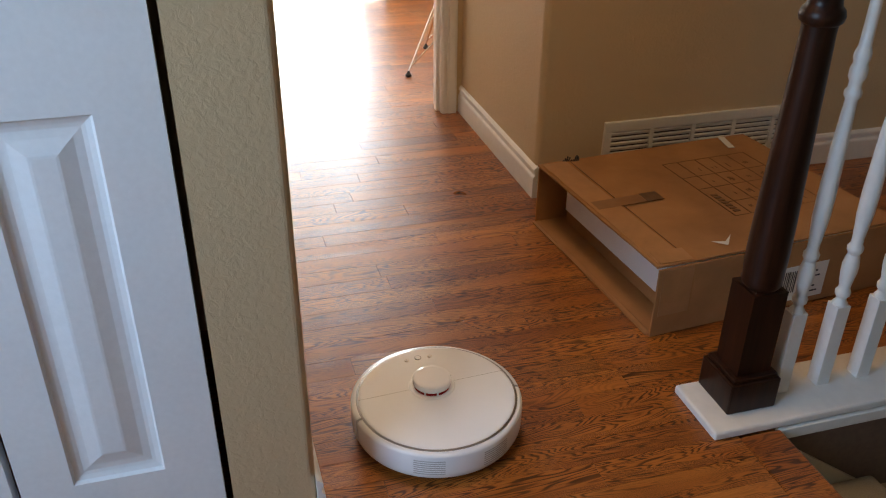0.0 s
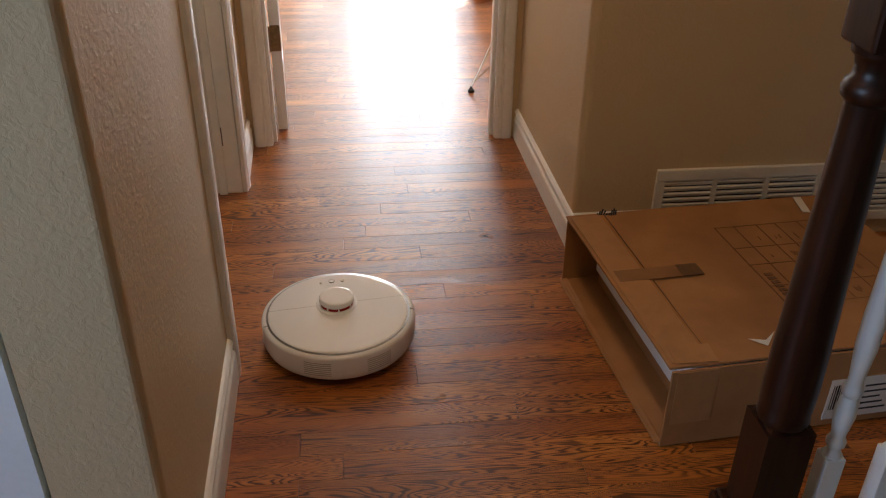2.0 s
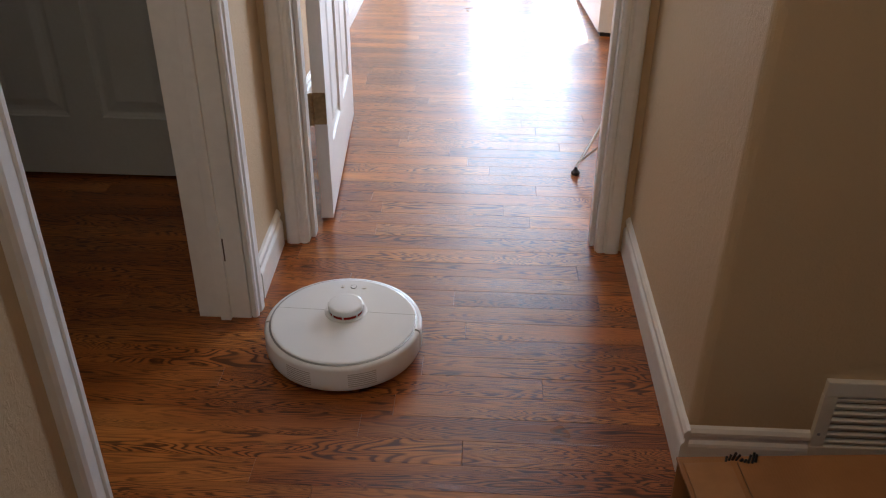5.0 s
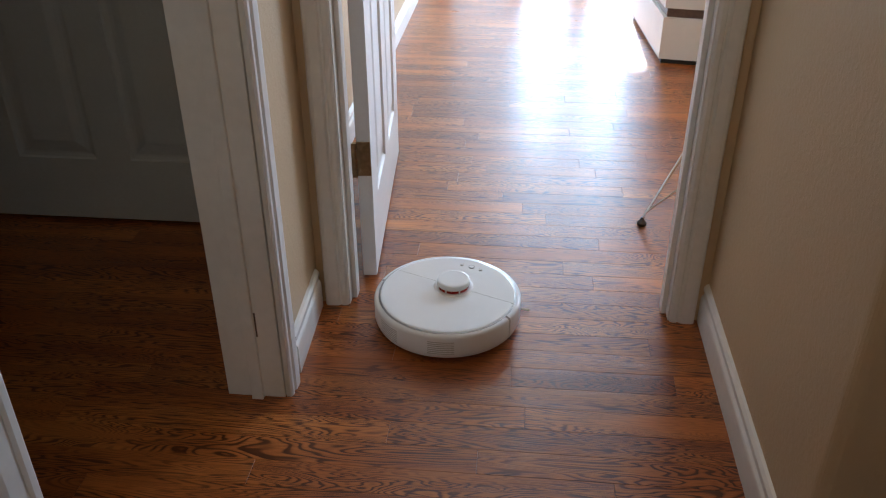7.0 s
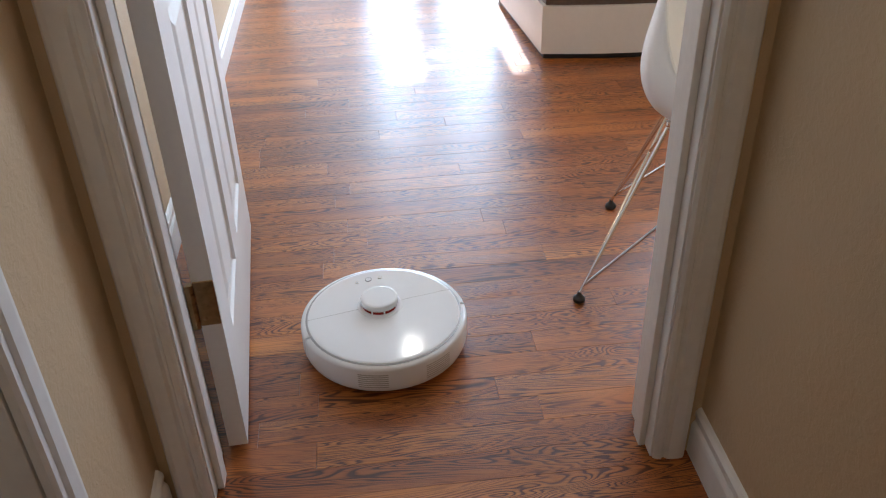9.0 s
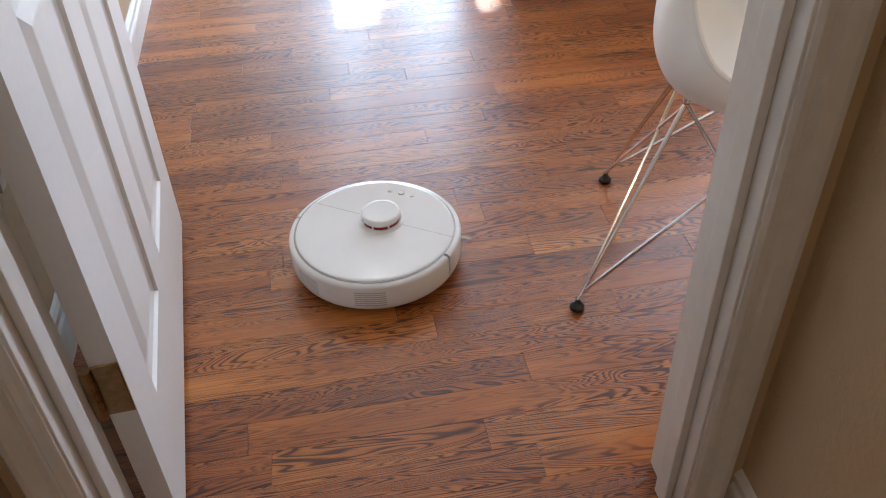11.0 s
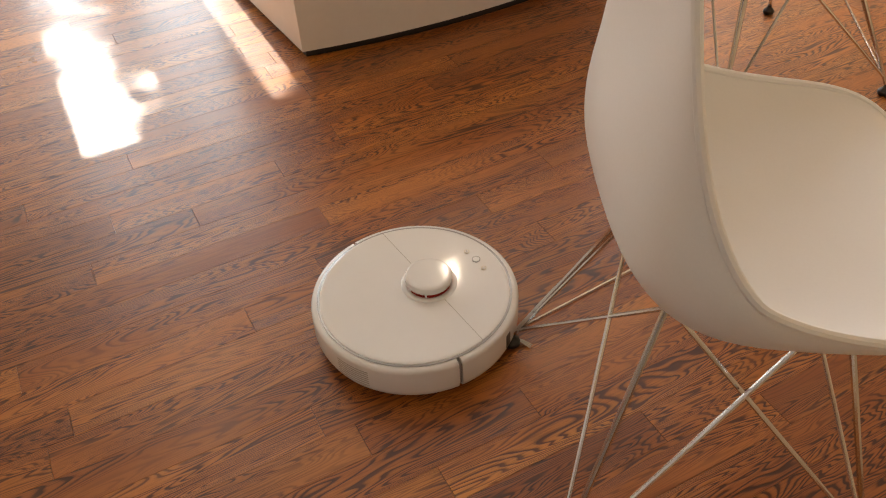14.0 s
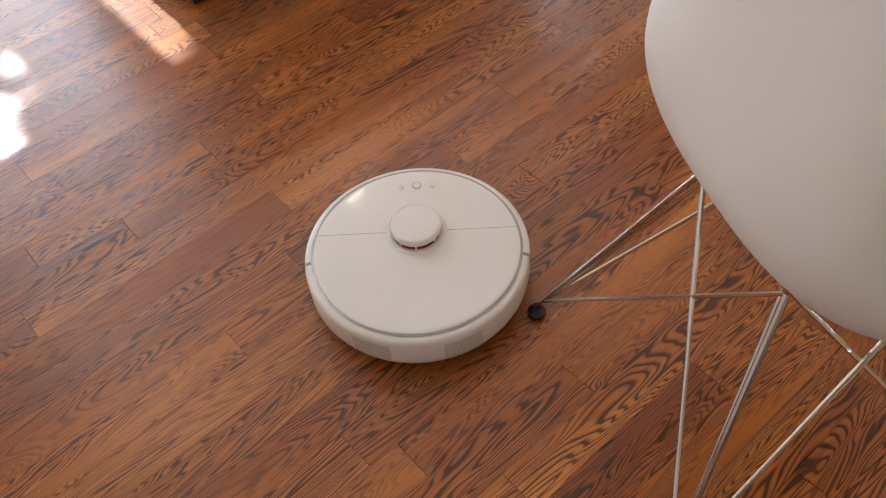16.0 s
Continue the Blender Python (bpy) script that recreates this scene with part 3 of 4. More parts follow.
# ---- cardboard carton ----
def carton():
    c = thing("cardboard_carton", pose(0.02, -1.585, 0, 0, 0, 4.3), "flat brown cardboard carton, open at one end, taped and scuffed", "box")
    L, W, Z, T = 0.705, 0.63, 0.197, 0.005
    part("bottom", box_bm(-0.012, L, 0, W, 0.001, T, bevel=0.001, seg=1), CARD, c)

    def sheet(name, pts, thick, material=CARD, sub=10, warp=0.0, seed=0):
        """A slightly buckled sheet over four corners, with thickness."""
        rnd = random.Random(seed)
        bm = bmesh.new()
        grid = []
        p = [Vector(v) for v in pts]
        nrm = (p[1] - p[0]).cross(p[3] - p[0]).normalized()
        for i in range(sub + 1):
            row = []
            for j in range(sub + 1):
                u, v = i / sub, j / sub
                q = (p[0] * (1 - u) + p[1] * u) * (1 - v) + (p[3] * (1 - u) + p[2] * u) * v
                k = warp * (noise.noise(Vector((u * 3.1 + seed, v * 3.3, seed * 1.7))))
                edge = rnd.uniform(-1, 1) * warp * 0.35 if i == 0 else 0
                row.append(bm.verts.new(q + nrm * k + (p[1] - p[0]).normalized() * edge))
            grid.append(row)
        for i in range(sub):
            for j in range(sub):
                bm.faces.new((grid[i][j], grid[i + 1][j], grid[i + 1][j + 1], grid[i][j + 1]))
        r = bmesh.ops.extrude_face_region(bm, geom=bm.faces[:])
        for v in [g for g in r["geom"] if isinstance(g, bmesh.types.BMVert)]:
            v.co -= nrm * thick
        return part(name, bm, material, c, smooth=True)

    sheet("top_panel", [(-0.016, 0.0, Z + 0.002), (L, 0, Z), (L, W, Z - 0.002), (-0.018, W, Z - 0.004)], T, warp=0.0022, sub=22, seed=3)
    part("front_side", box_bm(-0.012, L, -T, 0, 0.003, Z - 0.006, bevel=0.001, seg=1), CARD, c)
    part("back_side", box_bm(-0.012, L, W, W + T, 0.003, Z - 0.018, bevel=0.001, seg=1), CARD, c)
    part("far_end", box_bm(L - T, L, 0, W, 0.005, Z - 0.008), CARD, c)
    sheet("end_flap", [(-0.018, 0.006, 0.0045), (0.0, 0.006, 0.0065), (0.0, W, 0.0065), (-0.022, W, 0.0045)], 0.004, CARD, 14, 0.003, 5)
    part("foam_sheet", box_bm(0.055, L - 0.02, 0.012, 0.575, 0.060, 0.15, bevel=0.004), FOAM, c, "white foam packing sheet")
    part("inner_liner", box_bm(0.075, L - 0.01, 0.012, W - 0.03, 0.006, 0.0595, bevel=0.002), CARD, c)
    # tape, dirt and torn bits on the top
    def patch(name, x0, x1, y0, y1, mat_, up=0.0024, turn=0.0, z=Z):
        b2 = box_bm(x0, x1, y0, y1, z + up - 0.0016, z + up, m=Matrix.Translation(((x0 + x1) / 2, (y0 + y1) / 2, 0)) @ pose(0, 0, 0, 0, 0, turn)
                    @ Matrix.Translation((-(x0 + x1) / 2, -(y0 + y1) / 2, 0)))
        return part(name, b2, mat_, c)
    patch("tape_strip", 0.0, 0.155, 0.302, 0.348, TAPE, 0.0036)
    patch("tape_end", 0.148, 0.198, 0.301, 0.349, DARK_TAPE, 0.0043)
    part("fold_crease", box_bm(0.0752, 0.0764, 0.01, 0.61, Z + 0.0005, Z + 0.0030), TAPE, c)
    patch("tape_seam", -0.010, 0.066, 0.012, 0.61, CLEAR_TAPE, 0.0034, 0.5)
    patch("corner_tape", 0.0, 0.085, 0.004, 0.06, CLEAR_TAPE, 0.0048, -4)
    part("corner_tape_side", box_bm(0.0, 0.085, -T - 0.0012, -T, 0.06, Z - 0.01), CLEAR_TAPE, c)
    bm = bmesh.new()
    tri = [bm.verts.new(p) for p in ((0.172, 0.056, Z + 0.006), (0.200, 0.028, Z + 0.006), (0.234, 0.066, Z + 0.010), (0.205, 0.046, Z + 0.006))]
    bm.faces.new(tri)
    r = bmesh.ops.extrude_face_region(bm, geom=bm.faces[:])
    for v in [g for g in r["geom"] if isinstance(g, bmesh.types.BMVert)]:
        v.co.z -= 0.0008
    part("torn_paper", bm, PAPER, c, "torn white paper scrap")
    patch("paper_tag", 0.590, 0.610, 0.535, 0.618, PAPER, 0.004, -14)
    # printed table: outline, rules and unreadable lettering as bars
    bm = bmesh.new()
    x0, x1, y0, y1, z = 0.318, 0.60, 0.155, 0.496, Z + 0.0034
    w = 0.0009
    for y in (y0, y1, y0 + 0.075, y0 + 0.165, y0 + 0.24):
        add_box(bm, x0, x1, y - w, y + w, z - 0.0008, z)
    for x in (x0, x1, x0 + 0.05, x0 + 0.11, x0 + 0.16, x0 + 0.22):
        add_box(bm, x - w, x + w, y0, y1, z - 0.0008, z + 0.0003)
    tagged(part("printed_table", bm, INK, c), kind="stuff")
    bm = bmesh.new()
    rnd = random.Random(4)
    for i in range(5):
        for j in range(4):
            cx, cy = x0 + 0.025 + i * 0.054, y0 + 0.035 + j * 0.08
            if i == 0:
                continue
            for d in (-0.006, 0.0, 0.006):
                if rnd.random() < 0.7:
                    add_box(bm, cx + d - 0.0012, cx + d + 0.0012, cy - 0.014 * rnd.uniform(0.2, 1), cy + 0.014 * rnd.uniform(0.2, 1), z - 0.0008, z + 0.0001)
    for j in range(7):
        add_box(bm, x0 + 0.012, x0 + 0.03, y0 + 0.02 + j * 0.016, y0 + 0.030 + j * 0.016, z - 0.0008, z + 0.0006)
    tagged(part("printed_text", bm, INK, c), kind="stuff")
    label = part("shipping_label", box_bm(0.34, 0.50, -T - 0.0012, -T, 0.02, 0.122), PAPER, c, "white shipping label with barcode bars")
    bm = bmesh.new()
    for k in range(16):
        x = 0.348 + 0.0036 * k + 0.0012 * (k % 3)
        add_box(bm, x, x + 0.0012 + 0.0008 * (k % 2), -T - 0.002, -T - 0.0012, 0.045, 0.108)
    for k in range(5):
        add_box(bm, 0.42, 0.48 - 0.01 * (k % 3), -T - 0.002, -T - 0.0012, 0.036 + 0.015 * k, 0.040 + 0.015 * k)
    part("barcode", bm, BLACK, label)
    bm = bmesh.new()
    for k in range(9):
        a = k * 0.7
        tube(bm, [(0.06 + 0.006 * k, W - 0.012 + 0.004 * math.sin(a), Z - 0.004), (0.064 + 0.006 * k, W - 0.008 + 0.004 * math.cos(a), Z + 0.012 * math.sin(a) ** 2)], 0.0022, 5)
    part("torn_edge", bm, BLACKP, c, "dark torn shreds of tape")
    return c


carton()


# ---- wall vent ----
def vent():
    v = thing("return_air_vent", pose(0.245, -0.785, 0.05), "cream painted return air vent with slotted louvres in the wall", "vent")
    W, Z, n = 0.787, 0.182, 5
    # Black sheet stands in for the shade in the gaps between slats.
    part("gap_shade_sheet", box_bm(0.012, W - 0.012, -0.003, -0.001, 0.012, Z - 0.012), BLACKP, v)
    bm = bmesh.new()
    add_box(bm, 0, W, -0.014, -0.0005, Z - 0.034, Z, bevel=0.003)
    add_box(bm, 0, W, -0.014, -0.0005, 0, 0.030, bevel=0.003)
    add_box(bm, 0, 0.024, -0.0135, -0.0005, 0.030, Z - 0.034)
    add_box(bm, W - 0.024, W, -0.0135, -0.0005, 0.030, Z - 0.034)
    pitch = (W - 0.048 + 0.014) / n
    for k in range(1, n):
        add_box(bm, 0.024 + pitch * k - 0.014, 0.024 + pitch * k, -0.0125, -0.0005, 0.030, Z - 0.034)
    part("frame", bm, PLATE, v)
    slat = None
    for k in range(n):
        for j in range(7):
            m = Matrix.Translation((0.024 + pitch * k, -0.007, 0.0385 + j * 0.0168)) @ pose(0, 0, 0, 18, 0, 0)
            if slat is None:
                slat = mesh_of("slat", box_bm(0, pitch - 0.014, -0.0045, 0.0045, -0.0052, 0.0052, bevel=0.001, seg=1), PLATE)
            ob = new("slat", slat)
            ob.parent = v
            ob.matrix_local = m
    for x in (0.01, W - 0.01):
        b2 = lathe([(0.0, 0.0015), (0.003, 0.001), (0.0035, 0)], 10)
        b2.transform(Matrix.Translation((x, -0.0137, 0.06)) @ pose(0, 0, 0, 90, 0, 0))
        part("screw", b2, GREY, v)


vent()


def outlet(at, label):
    o = thing("wall_outlet", at, label, "outlet")
    part("plate", box_bm(-0.036, 0.036, -0.006, 0, -0.058, 0.058, bevel=0.003), PLATE, o)
    for z in (-0.025, 0.025):
        part("socket", box_bm(-0.016, 0.016, -0.008, -0.005, z - 0.014, z + 0.014, bevel=0.0015, seg=1), TRIM, o)


outlet(pose(1.36, -0.785, 0.42), "ivory electrical outlet plate on the tan wall")
outlet(pose(-1.045, 0.62, 0.42, 0, 0, 90), "white electrical outlet plate behind the open door")


# ---- robot vacuum ----
def robot_vacuum():
    r = thing("robot_vacuum", pose(0, 0, 0), "round white robot vacuum with a raised laser turret", "robot vacuum")
    R = 0.1765
    side = [(R - 0.034, 0.012), (R - 0.012, 0.0125), (R - 0.004, 0.017), (R - 0.0006, 0.026), (R, 0.030), (R, 0.070), (R - 0.0012, 0.0738), (R - 0.0042, 0.0764), (R - 0.0085, 0.0772), (R - 0.028, 0.0772)]
    # front is +y; the bumper covers the front half
    part("rear_shell", lathe(side, 60, 188.5, 351.5, close=True), ROBOT, r, smooth=True)
    part("bumper", lathe(side, 64, -6.5, 186.5, close=True), ROBOT, r, smooth=True)
    part("side_seams", lathe([(R - 0.032, 0.0135), (R - 0.013, 0.0145), (R - 0.005, 0.022), (R - 0.003, 0.07), (R - 0.03, 0.0755)], 72, 0, 360, close=True), GREY, r, smooth=True)
    part("trim_ring", lathe([(R - 0.029, 0.074), (R - 0.0115, 0.0768), (R - 0.0108, 0.0785), (R - 0.014, 0.0792), (R - 0.029, 0.079)], 96), SILVER, r, "silver trim ring round the lid", smooth=True)
    top = [(0.0, 0.0812), (0.06, 0.0812), (0.12, 0.0812), (R - 0.024, 0.0812), (R - 0.0205, 0.0812), (R - 0.019, 0.0811), (R - 0.0155, 0.0802), (R - 0.0145, 0.0785), (R - 0.0145, 0.077), (0.0, 0.077)]
    lid = part("lid", lathe(top, 96), ROBOT_TOP, r, "glossy white lid", smooth=True)
    TY = 0.03
    for x0, x1 in ((-R + 0.018, -0.048), (0.048, R - 0.018)):
        part("lid_joint", box_bm(x0, x1, TY - 0.0005, TY + 0.0005, 0.0805, 0.08135), SLOT, lid)
    under = lathe([(0.0, 0.010), (R - 0.045, 0.010), (R - 0.030, 0.0155), (0.0, 0.017)], 64)
    part("underside", under, BLACKP, r)
    place = Matrix.Translation((0, TY, 0))

    def round_part(name, prof, mat_, parent, label="", seg=48):
        b2 = lathe(prof, seg)
        b2.transform(place)
        return part(name, b2, mat_, parent, label, smooth=True)

    tur = round_part("turret", [(0.0, 0.081), (0.036, 0.081), (0.036, 0.0995), (0.0, 0.0995)], BLACKP, r, "raised laser turret")
    round_part("turret_collar", [(0.036, 0.080), (0.0482, 0.0812), (0.0474, 0.0826), (0.0452, 0.0834), (0.0415, 0.0836), (0.0395, 0.083), (0.036, 0.082)], ROBOT, tur)
    round_part("turret_window", [(0.0362, 0.082), (0.0376, 0.0825), (0.0376, 0.0925), (0.0362, 0.093)], RED, tur, "dark red laser window")
    round_part("turret_cap", [(0.037, 0.0905), (0.0395, 0.0905), (0.0402, 0.0915), (0.0402, 0.1), (0.0390, 0.1022), (0.0362, 0.1034), (0.0345, 0.1036), (0.0325, 0.1036), (0.0, 0.1036)], ROBOT_TOP, tur)
    for a in (40, 130, 230, 270, 320):
        b2 = box_bm(0.0365, 0.0392, -0.0016, 0.0016, 0.082, 0.0915)
        b2.transform(place @ pose(0, 0, 0, 0, 0, a))
        part("turret_post", b2, ROBOT, tur)
    # buttons
    for x, y, rad in ((0, 0.128, 0.0075), (-0.026, 0.126, 0.0048), (0.026, 0.126, 0.0048)):
        b2 = lathe([(0.0, 0.0823), (rad - 0.001, 0.0823), (rad - 0.001, 0.0829), (rad, 0.0829), (rad, 0.081), (0.0, 0.081)], 24)
        b2.transform(Matrix.Translation((x, y, 0)))
        btn = part("button", b2, SILVER if rad > 0.006 else PLATE, lid, smooth=True)
        b2 = lathe([(0.0, 0.0832), (rad - 0.0015, 0.0832), (rad - 0.0015, 0.082), (0, 0.082)], 20)
        b2.transform(Matrix.Translation((x, y, 0)))
        part("button_face", b2, ROBOT_TOP, btn)
    b2 = lathe([(0.0, 0.0836), (0.0009, 0.0836), (0.0009, 0.083), (0, 0.083)], 8)
    b2.transform(Matrix.Translation((-0.026, 0.126, 0)))
    part("status_dot", b2, BLACKP, lid)
    # exhaust grilles at the back
    for mid in (247, 293):
        bm = bmesh.new()
        for k in range(7):
            z = 0.029 + 0.0052 * k
            b3 = lathe([(R - 0.004, z), (R + 0.0003, z), (R + 0.0003, z + 0.0021), (R - 0.004, z + 0.0021)], 10, mid - 10, mid + 10, close=True)
            join(bm, b3)
        part("exhaust_grille", bm, SLOT, r)
    # wall sensor and front windows in the bumper
    for a, w, z0, z1 in ((28, 2.2, 0.030, 0.058), (90, 14, 0.045, 0.060)):
        part("sensor_window", lathe([(R - 0.004, z0), (R + 0.0006, z0), (R + 0.0006, z1), (R - 0.004, z1)], 10, a - w, a + w, close=True), BLACKP, r, "black sensor window")
    for s in (-1, 1):
        b2 = lathe([(0.0, -0.012), (0.030, -0.012), (0.0345, -0.008), (0.0345, 0.008), (0.030, 0.012), (0.0, 0.012)], 28)
        b2.transform(Matrix.Translation((s * 0.118, 0.0, 0.0346)) @ pose(0, 0, 0, 0, 90, 0))
        part("wheel", b2, BLACKP, r, "black rubber drive wheel")
    hub = lathe([(0.0, 0.004), (0.016, 0.005), (0.016, 0.011), (0.0, 0.012)], 16)
    hub.transform(Matrix.Translation((0.115, 0.105, 0)))
    brush = part("side_brush", hub, GREY, r, "side brush")
    for a in (25, 145, 265):
        bm = bmesh.new()
        for j in (-1, 0, 1):
            d = radians(a + 4 * j)
            tube(bm, [(0.115, 0.105, 0.008), (0.115 + 0.035 * math.cos(d), 0.105 + 0.035 * math.sin(d), 0.007), (0.115 + 0.052 * math.cos(d), 0.105 + 0.052 * math.sin(d), 0.0035)], 0.0013, 5)
        part("bristle", bm, PLATE, brush)
    return r


ROBOT_THING = robot_vacuum()


# ---- shell chairs on wire legs ----
def refined(line, steps=3):
    """The same line with more stations, on a smooth curve through the given ones."""
    n, out = len(line), []
    for i in range(n - 1):
        p = [line[min(max(i + k, 0), n - 1)] for k in (-1, 0, 1, 2)]
        for q in range(steps):
            u = q / steps
            out.append(tuple(0.5 * (2 * b + (c - a) * u + (2 * a - 5 * b + 4 * c - d) * u * u + (3 * b - a - 3 * c + d) * u ** 3) for a, b, c, d in zip(*p)))
    return out + [line[-1]]


def edge_offsets(line):
    """From the middle line to the raised edge beside it, evened out along the edge."""
    n = len(line)
    mid = [Vector((f, z)) for f, z, half, lift in line]
    edge = []
    for i in range(n):
        along = (mid[min(i + 3, n - 1)] - mid[max(i - 3, 0)]).normalized()
        edge.append(mid[i] + Vector((-along.y, along.x)) * line[i][3])
    for _ in range(24):
        edge = [edge[0]] + [(edge[i - 1] + 2 * edge[i] + edge[i + 1]) / 4 for i in range(1, n - 1)] + [edge[-1]]
    return [e - m for e, m in zip(edge, mid)]


def shell_chair(at, label):
    c = thing("shell_chair", at, label, "chair", "chairs in the kitchen")
    # local: +x forward, y sideways
    line = [(-0.184, 0.835, 0.095, 0.003), (-0.184, 0.815, 0.120, 0.004), (-0.184, 0.77, 0.140, 0.005), (-0.187, 0.70, 0.163, 0.010), (-0.199, 0.63, 0.190, 0.030),
            (-0.213, 0.56, 0.218, 0.070), (-0.210, 0.505, 0.236, 0.112), (-0.182, 0.455, 0.239, 0.120), (-0.126, 0.426, 0.240, 0.108), (-0.05, 0.416, 0.240, 0.088),
            (0.02, 0.415, 0.239, 0.068), (0.09, 0.418, 0.236, 0.057), (0.145, 0.426, 0.231, 0.045), (0.188, 0.430, 0.220, 0.032), (0.214, 0.424, 0.200, 0.020), (0.227, 0.412, 0.165, 0.008)]
    line = refined(line)
    n, cols = len(line), 24
    offsets = edge_offsets(line)
    bm = bmesh.new()
    grid = []
    for i, (f, z, half, lift) in enumerate(line):
        nx, nz = offsets[i]
        row = []
        for j in range(cols + 1):
            v = 2 * j / cols - 1
            s = math.sin(v * math.pi / 2 * 0.9) / math.sin(math.pi / 2 * 0.9)
            k = abs(v) ** 2.6
            row.append(bm.verts.new((f + nx * k, half * s, z + nz * k)))
        grid.append(row)
    for i in range(n - 1):
        for j in range(cols):
            bm.faces.new((grid[i][j], grid[i][j + 1], grid[i + 1][j + 1], grid[i + 1][j]))
    bmesh.ops.recalc_face_normals(bm, faces=bm.faces)
    shell = part("shell", bm, SHELL, c, "white moulded plastic seat shell", smooth=True)
    sol = shell.modifiers.new("thickness", "SOLIDIFY")
    sol.thickness, sol.offset = 0.007, 0.0
    sub = shell.modifiers.new("smooth", "SUBSURF")
    sub.levels = sub.render_levels = 1
    # rolled rim
    rim = grid_edge(line, cols)
    b2 = bmesh.new()
    tube(b2, rim, 0.0052, 8)
    part("rim", b2, SHELL, shell, smooth=True)
    feet = [(-0.282, -0.218), (-0.282, 0.218), (0.144, -0.196), (0.144, 0.196)]
    mounts = [(-0.142, -0.088), (-0.142, 0.088), (0.058, -0.100), (0.058, 0.100)]
    for k, (x, y) in enumerate(feet):
        glide = lathe([(0.0, 0.0), (0.012, 0.0), (0.0145, 0.004), (0.014, 0.010), (0.010, 0.014), (0.0055, 0.019), (0.005, 0.026), (0.0, 0.027)], 16)
        glide.transform(Matrix.Translation((x, y, 0)))
        part("foot_glide", glide, BLACKP, c, "black rubber foot", smooth=True)
        mx, my = mounts[k]
        ax, ay = mounts[k ^ 1]
        bx, by = mounts[k ^ 2]
        foot = Vector((x, y, 0.022))
        own = Vector((mx, my, 0.402))
        lean = (own - foot) * 0.09
        rod = bmesh.new()
        tube(rod, [foot, foot + lean, own], 0.0042)
        part("leg", rod, CHROME, c, smooth=True)
        side_ = Vector((0.0, 0.010 if y < 0 else -0.010, 0))
        rod = bmesh.new()
        tube(rod, [foot + lean * 0.55, foot + lean + side_ * 0.3, own + side_ + Vector((0.004, 0, 0.0))], 0.0032)
        part("leg_brace", rod, CHROME, c, smooth=True)
        rod = bmesh.new()
        tube(rod, [foot + lean * 0.6, (bx, by, 0.402)], 0.0036)
        part("side_strut", rod, CHROME, c, smooth=True)
        rod = bmesh.new()
        tube(rod, [foot + lean * 0.6, (ax * 1.0, ay * 1.0, 0.396)], 0.0032)
        part("cross_strut", rod, CHROME, c, smooth=True)
    bm = bmesh.new()
    loop = [mounts[0], mounts[1], mounts[3], mounts[2], mounts[0]]
    tube(bm, [(x, y, 0.404) for x, y in loop], 0.0042)
    part("mount_ring", bm, CHROME, c, smooth=True)
    for x, y in mounts:
        b2 = lathe([(0.0, 0.400), (0.006, 0.400), (0.007, 0.404), (0.007, 0.412), (0.0, 0.413)], 14)
        b2.transform(Matrix.Translation((x, y, 0)))
        part("shock_mount", b2, CHROME, c)
    return c


def grid_edge(line, cols):
    pts = []
    n = len(line)
    offsets = edge_offsets(line)

    def at(i, v):
        f, z, half, lift = line[i]
        nx, nz = offsets[i]
        s = math.sin(v * math.pi / 2 * 0.9) / math.sin(math.pi / 2 * 0.9)
        k = abs(v) ** 2.6
        return (f + nx * k, half * s, z + nz * k)
    pts += [at(i, -1) for i in range(n)]
    pts += [at(n - 1, 2 * j / cols - 1) for j in range(1, cols)]
    pts += [at(i, 1) for i in range(n - 1, -1, -1)]
    pts += [at(0, 1 - 2 * j / cols) for j in range(1, cols)]
    return pts


chair = shell_chair(pose(0.273, 0.569, 0, 0, 0, -25.2), "white moulded shell chair on chrome wire legs")
copy_thing(chair, pose(0.993, 1.364, 0, 0, 0, 172))


# ---- white unit with a curved front ----
def curved_unit():
    u = thing("curved_cabinet", pose(0.15, 1.985, 0), "white lacquered cabinet with a curved front and dark groove", "cabinet")

    def plan(inset):
        pts = []
        for k in range(25):
            x = 0.98 * k / 24
            pts.append((inset + (0.98 - 2 * inset) * k / 24, inset - 0.052 * (1 - (2 * x / 0.98 - 1) ** 2)))
        pts += [(1.0 - inset, 0.75), (-0.05 + inset, 0.75)]
        return pts
    # Black colour gives the shadow gap under the white drawers.
    part("plinth", prism(plan(0.012), 0.0, 0.022), BLACKP, u, "recessed plinth coloured black as the shadow gap")
    part("lower_drawer", prism(plan(0.0), 0.022, 0.203), CABINET, u)
    part("groove", prism(plan(0.014), 0.203, 0.243), WALNUT, u, "dark walnut grip groove")
    part("upper_drawer", prism(plan(0.0), 0.243, 0.43), CABINET, u)
    part("upper_groove", prism(plan(0.014), 0.43, 0.47), WALNUT, u)
    part("top_drawer", prism(plan(0.0), 0.47, 0.66), CABINET, u)
    part("top", prism(plan(-0.006), 0.66, 0.685), CABINET, u)


curved_unit()


# ---- recessed kitchen lamps ----
def can_light(at):
    c = thing("recessed_light", at, "round recessed ceiling light with a white rim", "ceiling light", "ceiling lights")
    part("rim", lathe([(0.032, 0.0), (0.056, -0.004), (0.062, 0.0), (0.032, 0.0)], 32), TRIM, c)
    part("lens", lathe([(0.0, -0.002), (0.032, -0.002), (0.032, 0.0), (0.0, 0.0)], 32), GLOW, c, "glowing lamp lens")
    return c


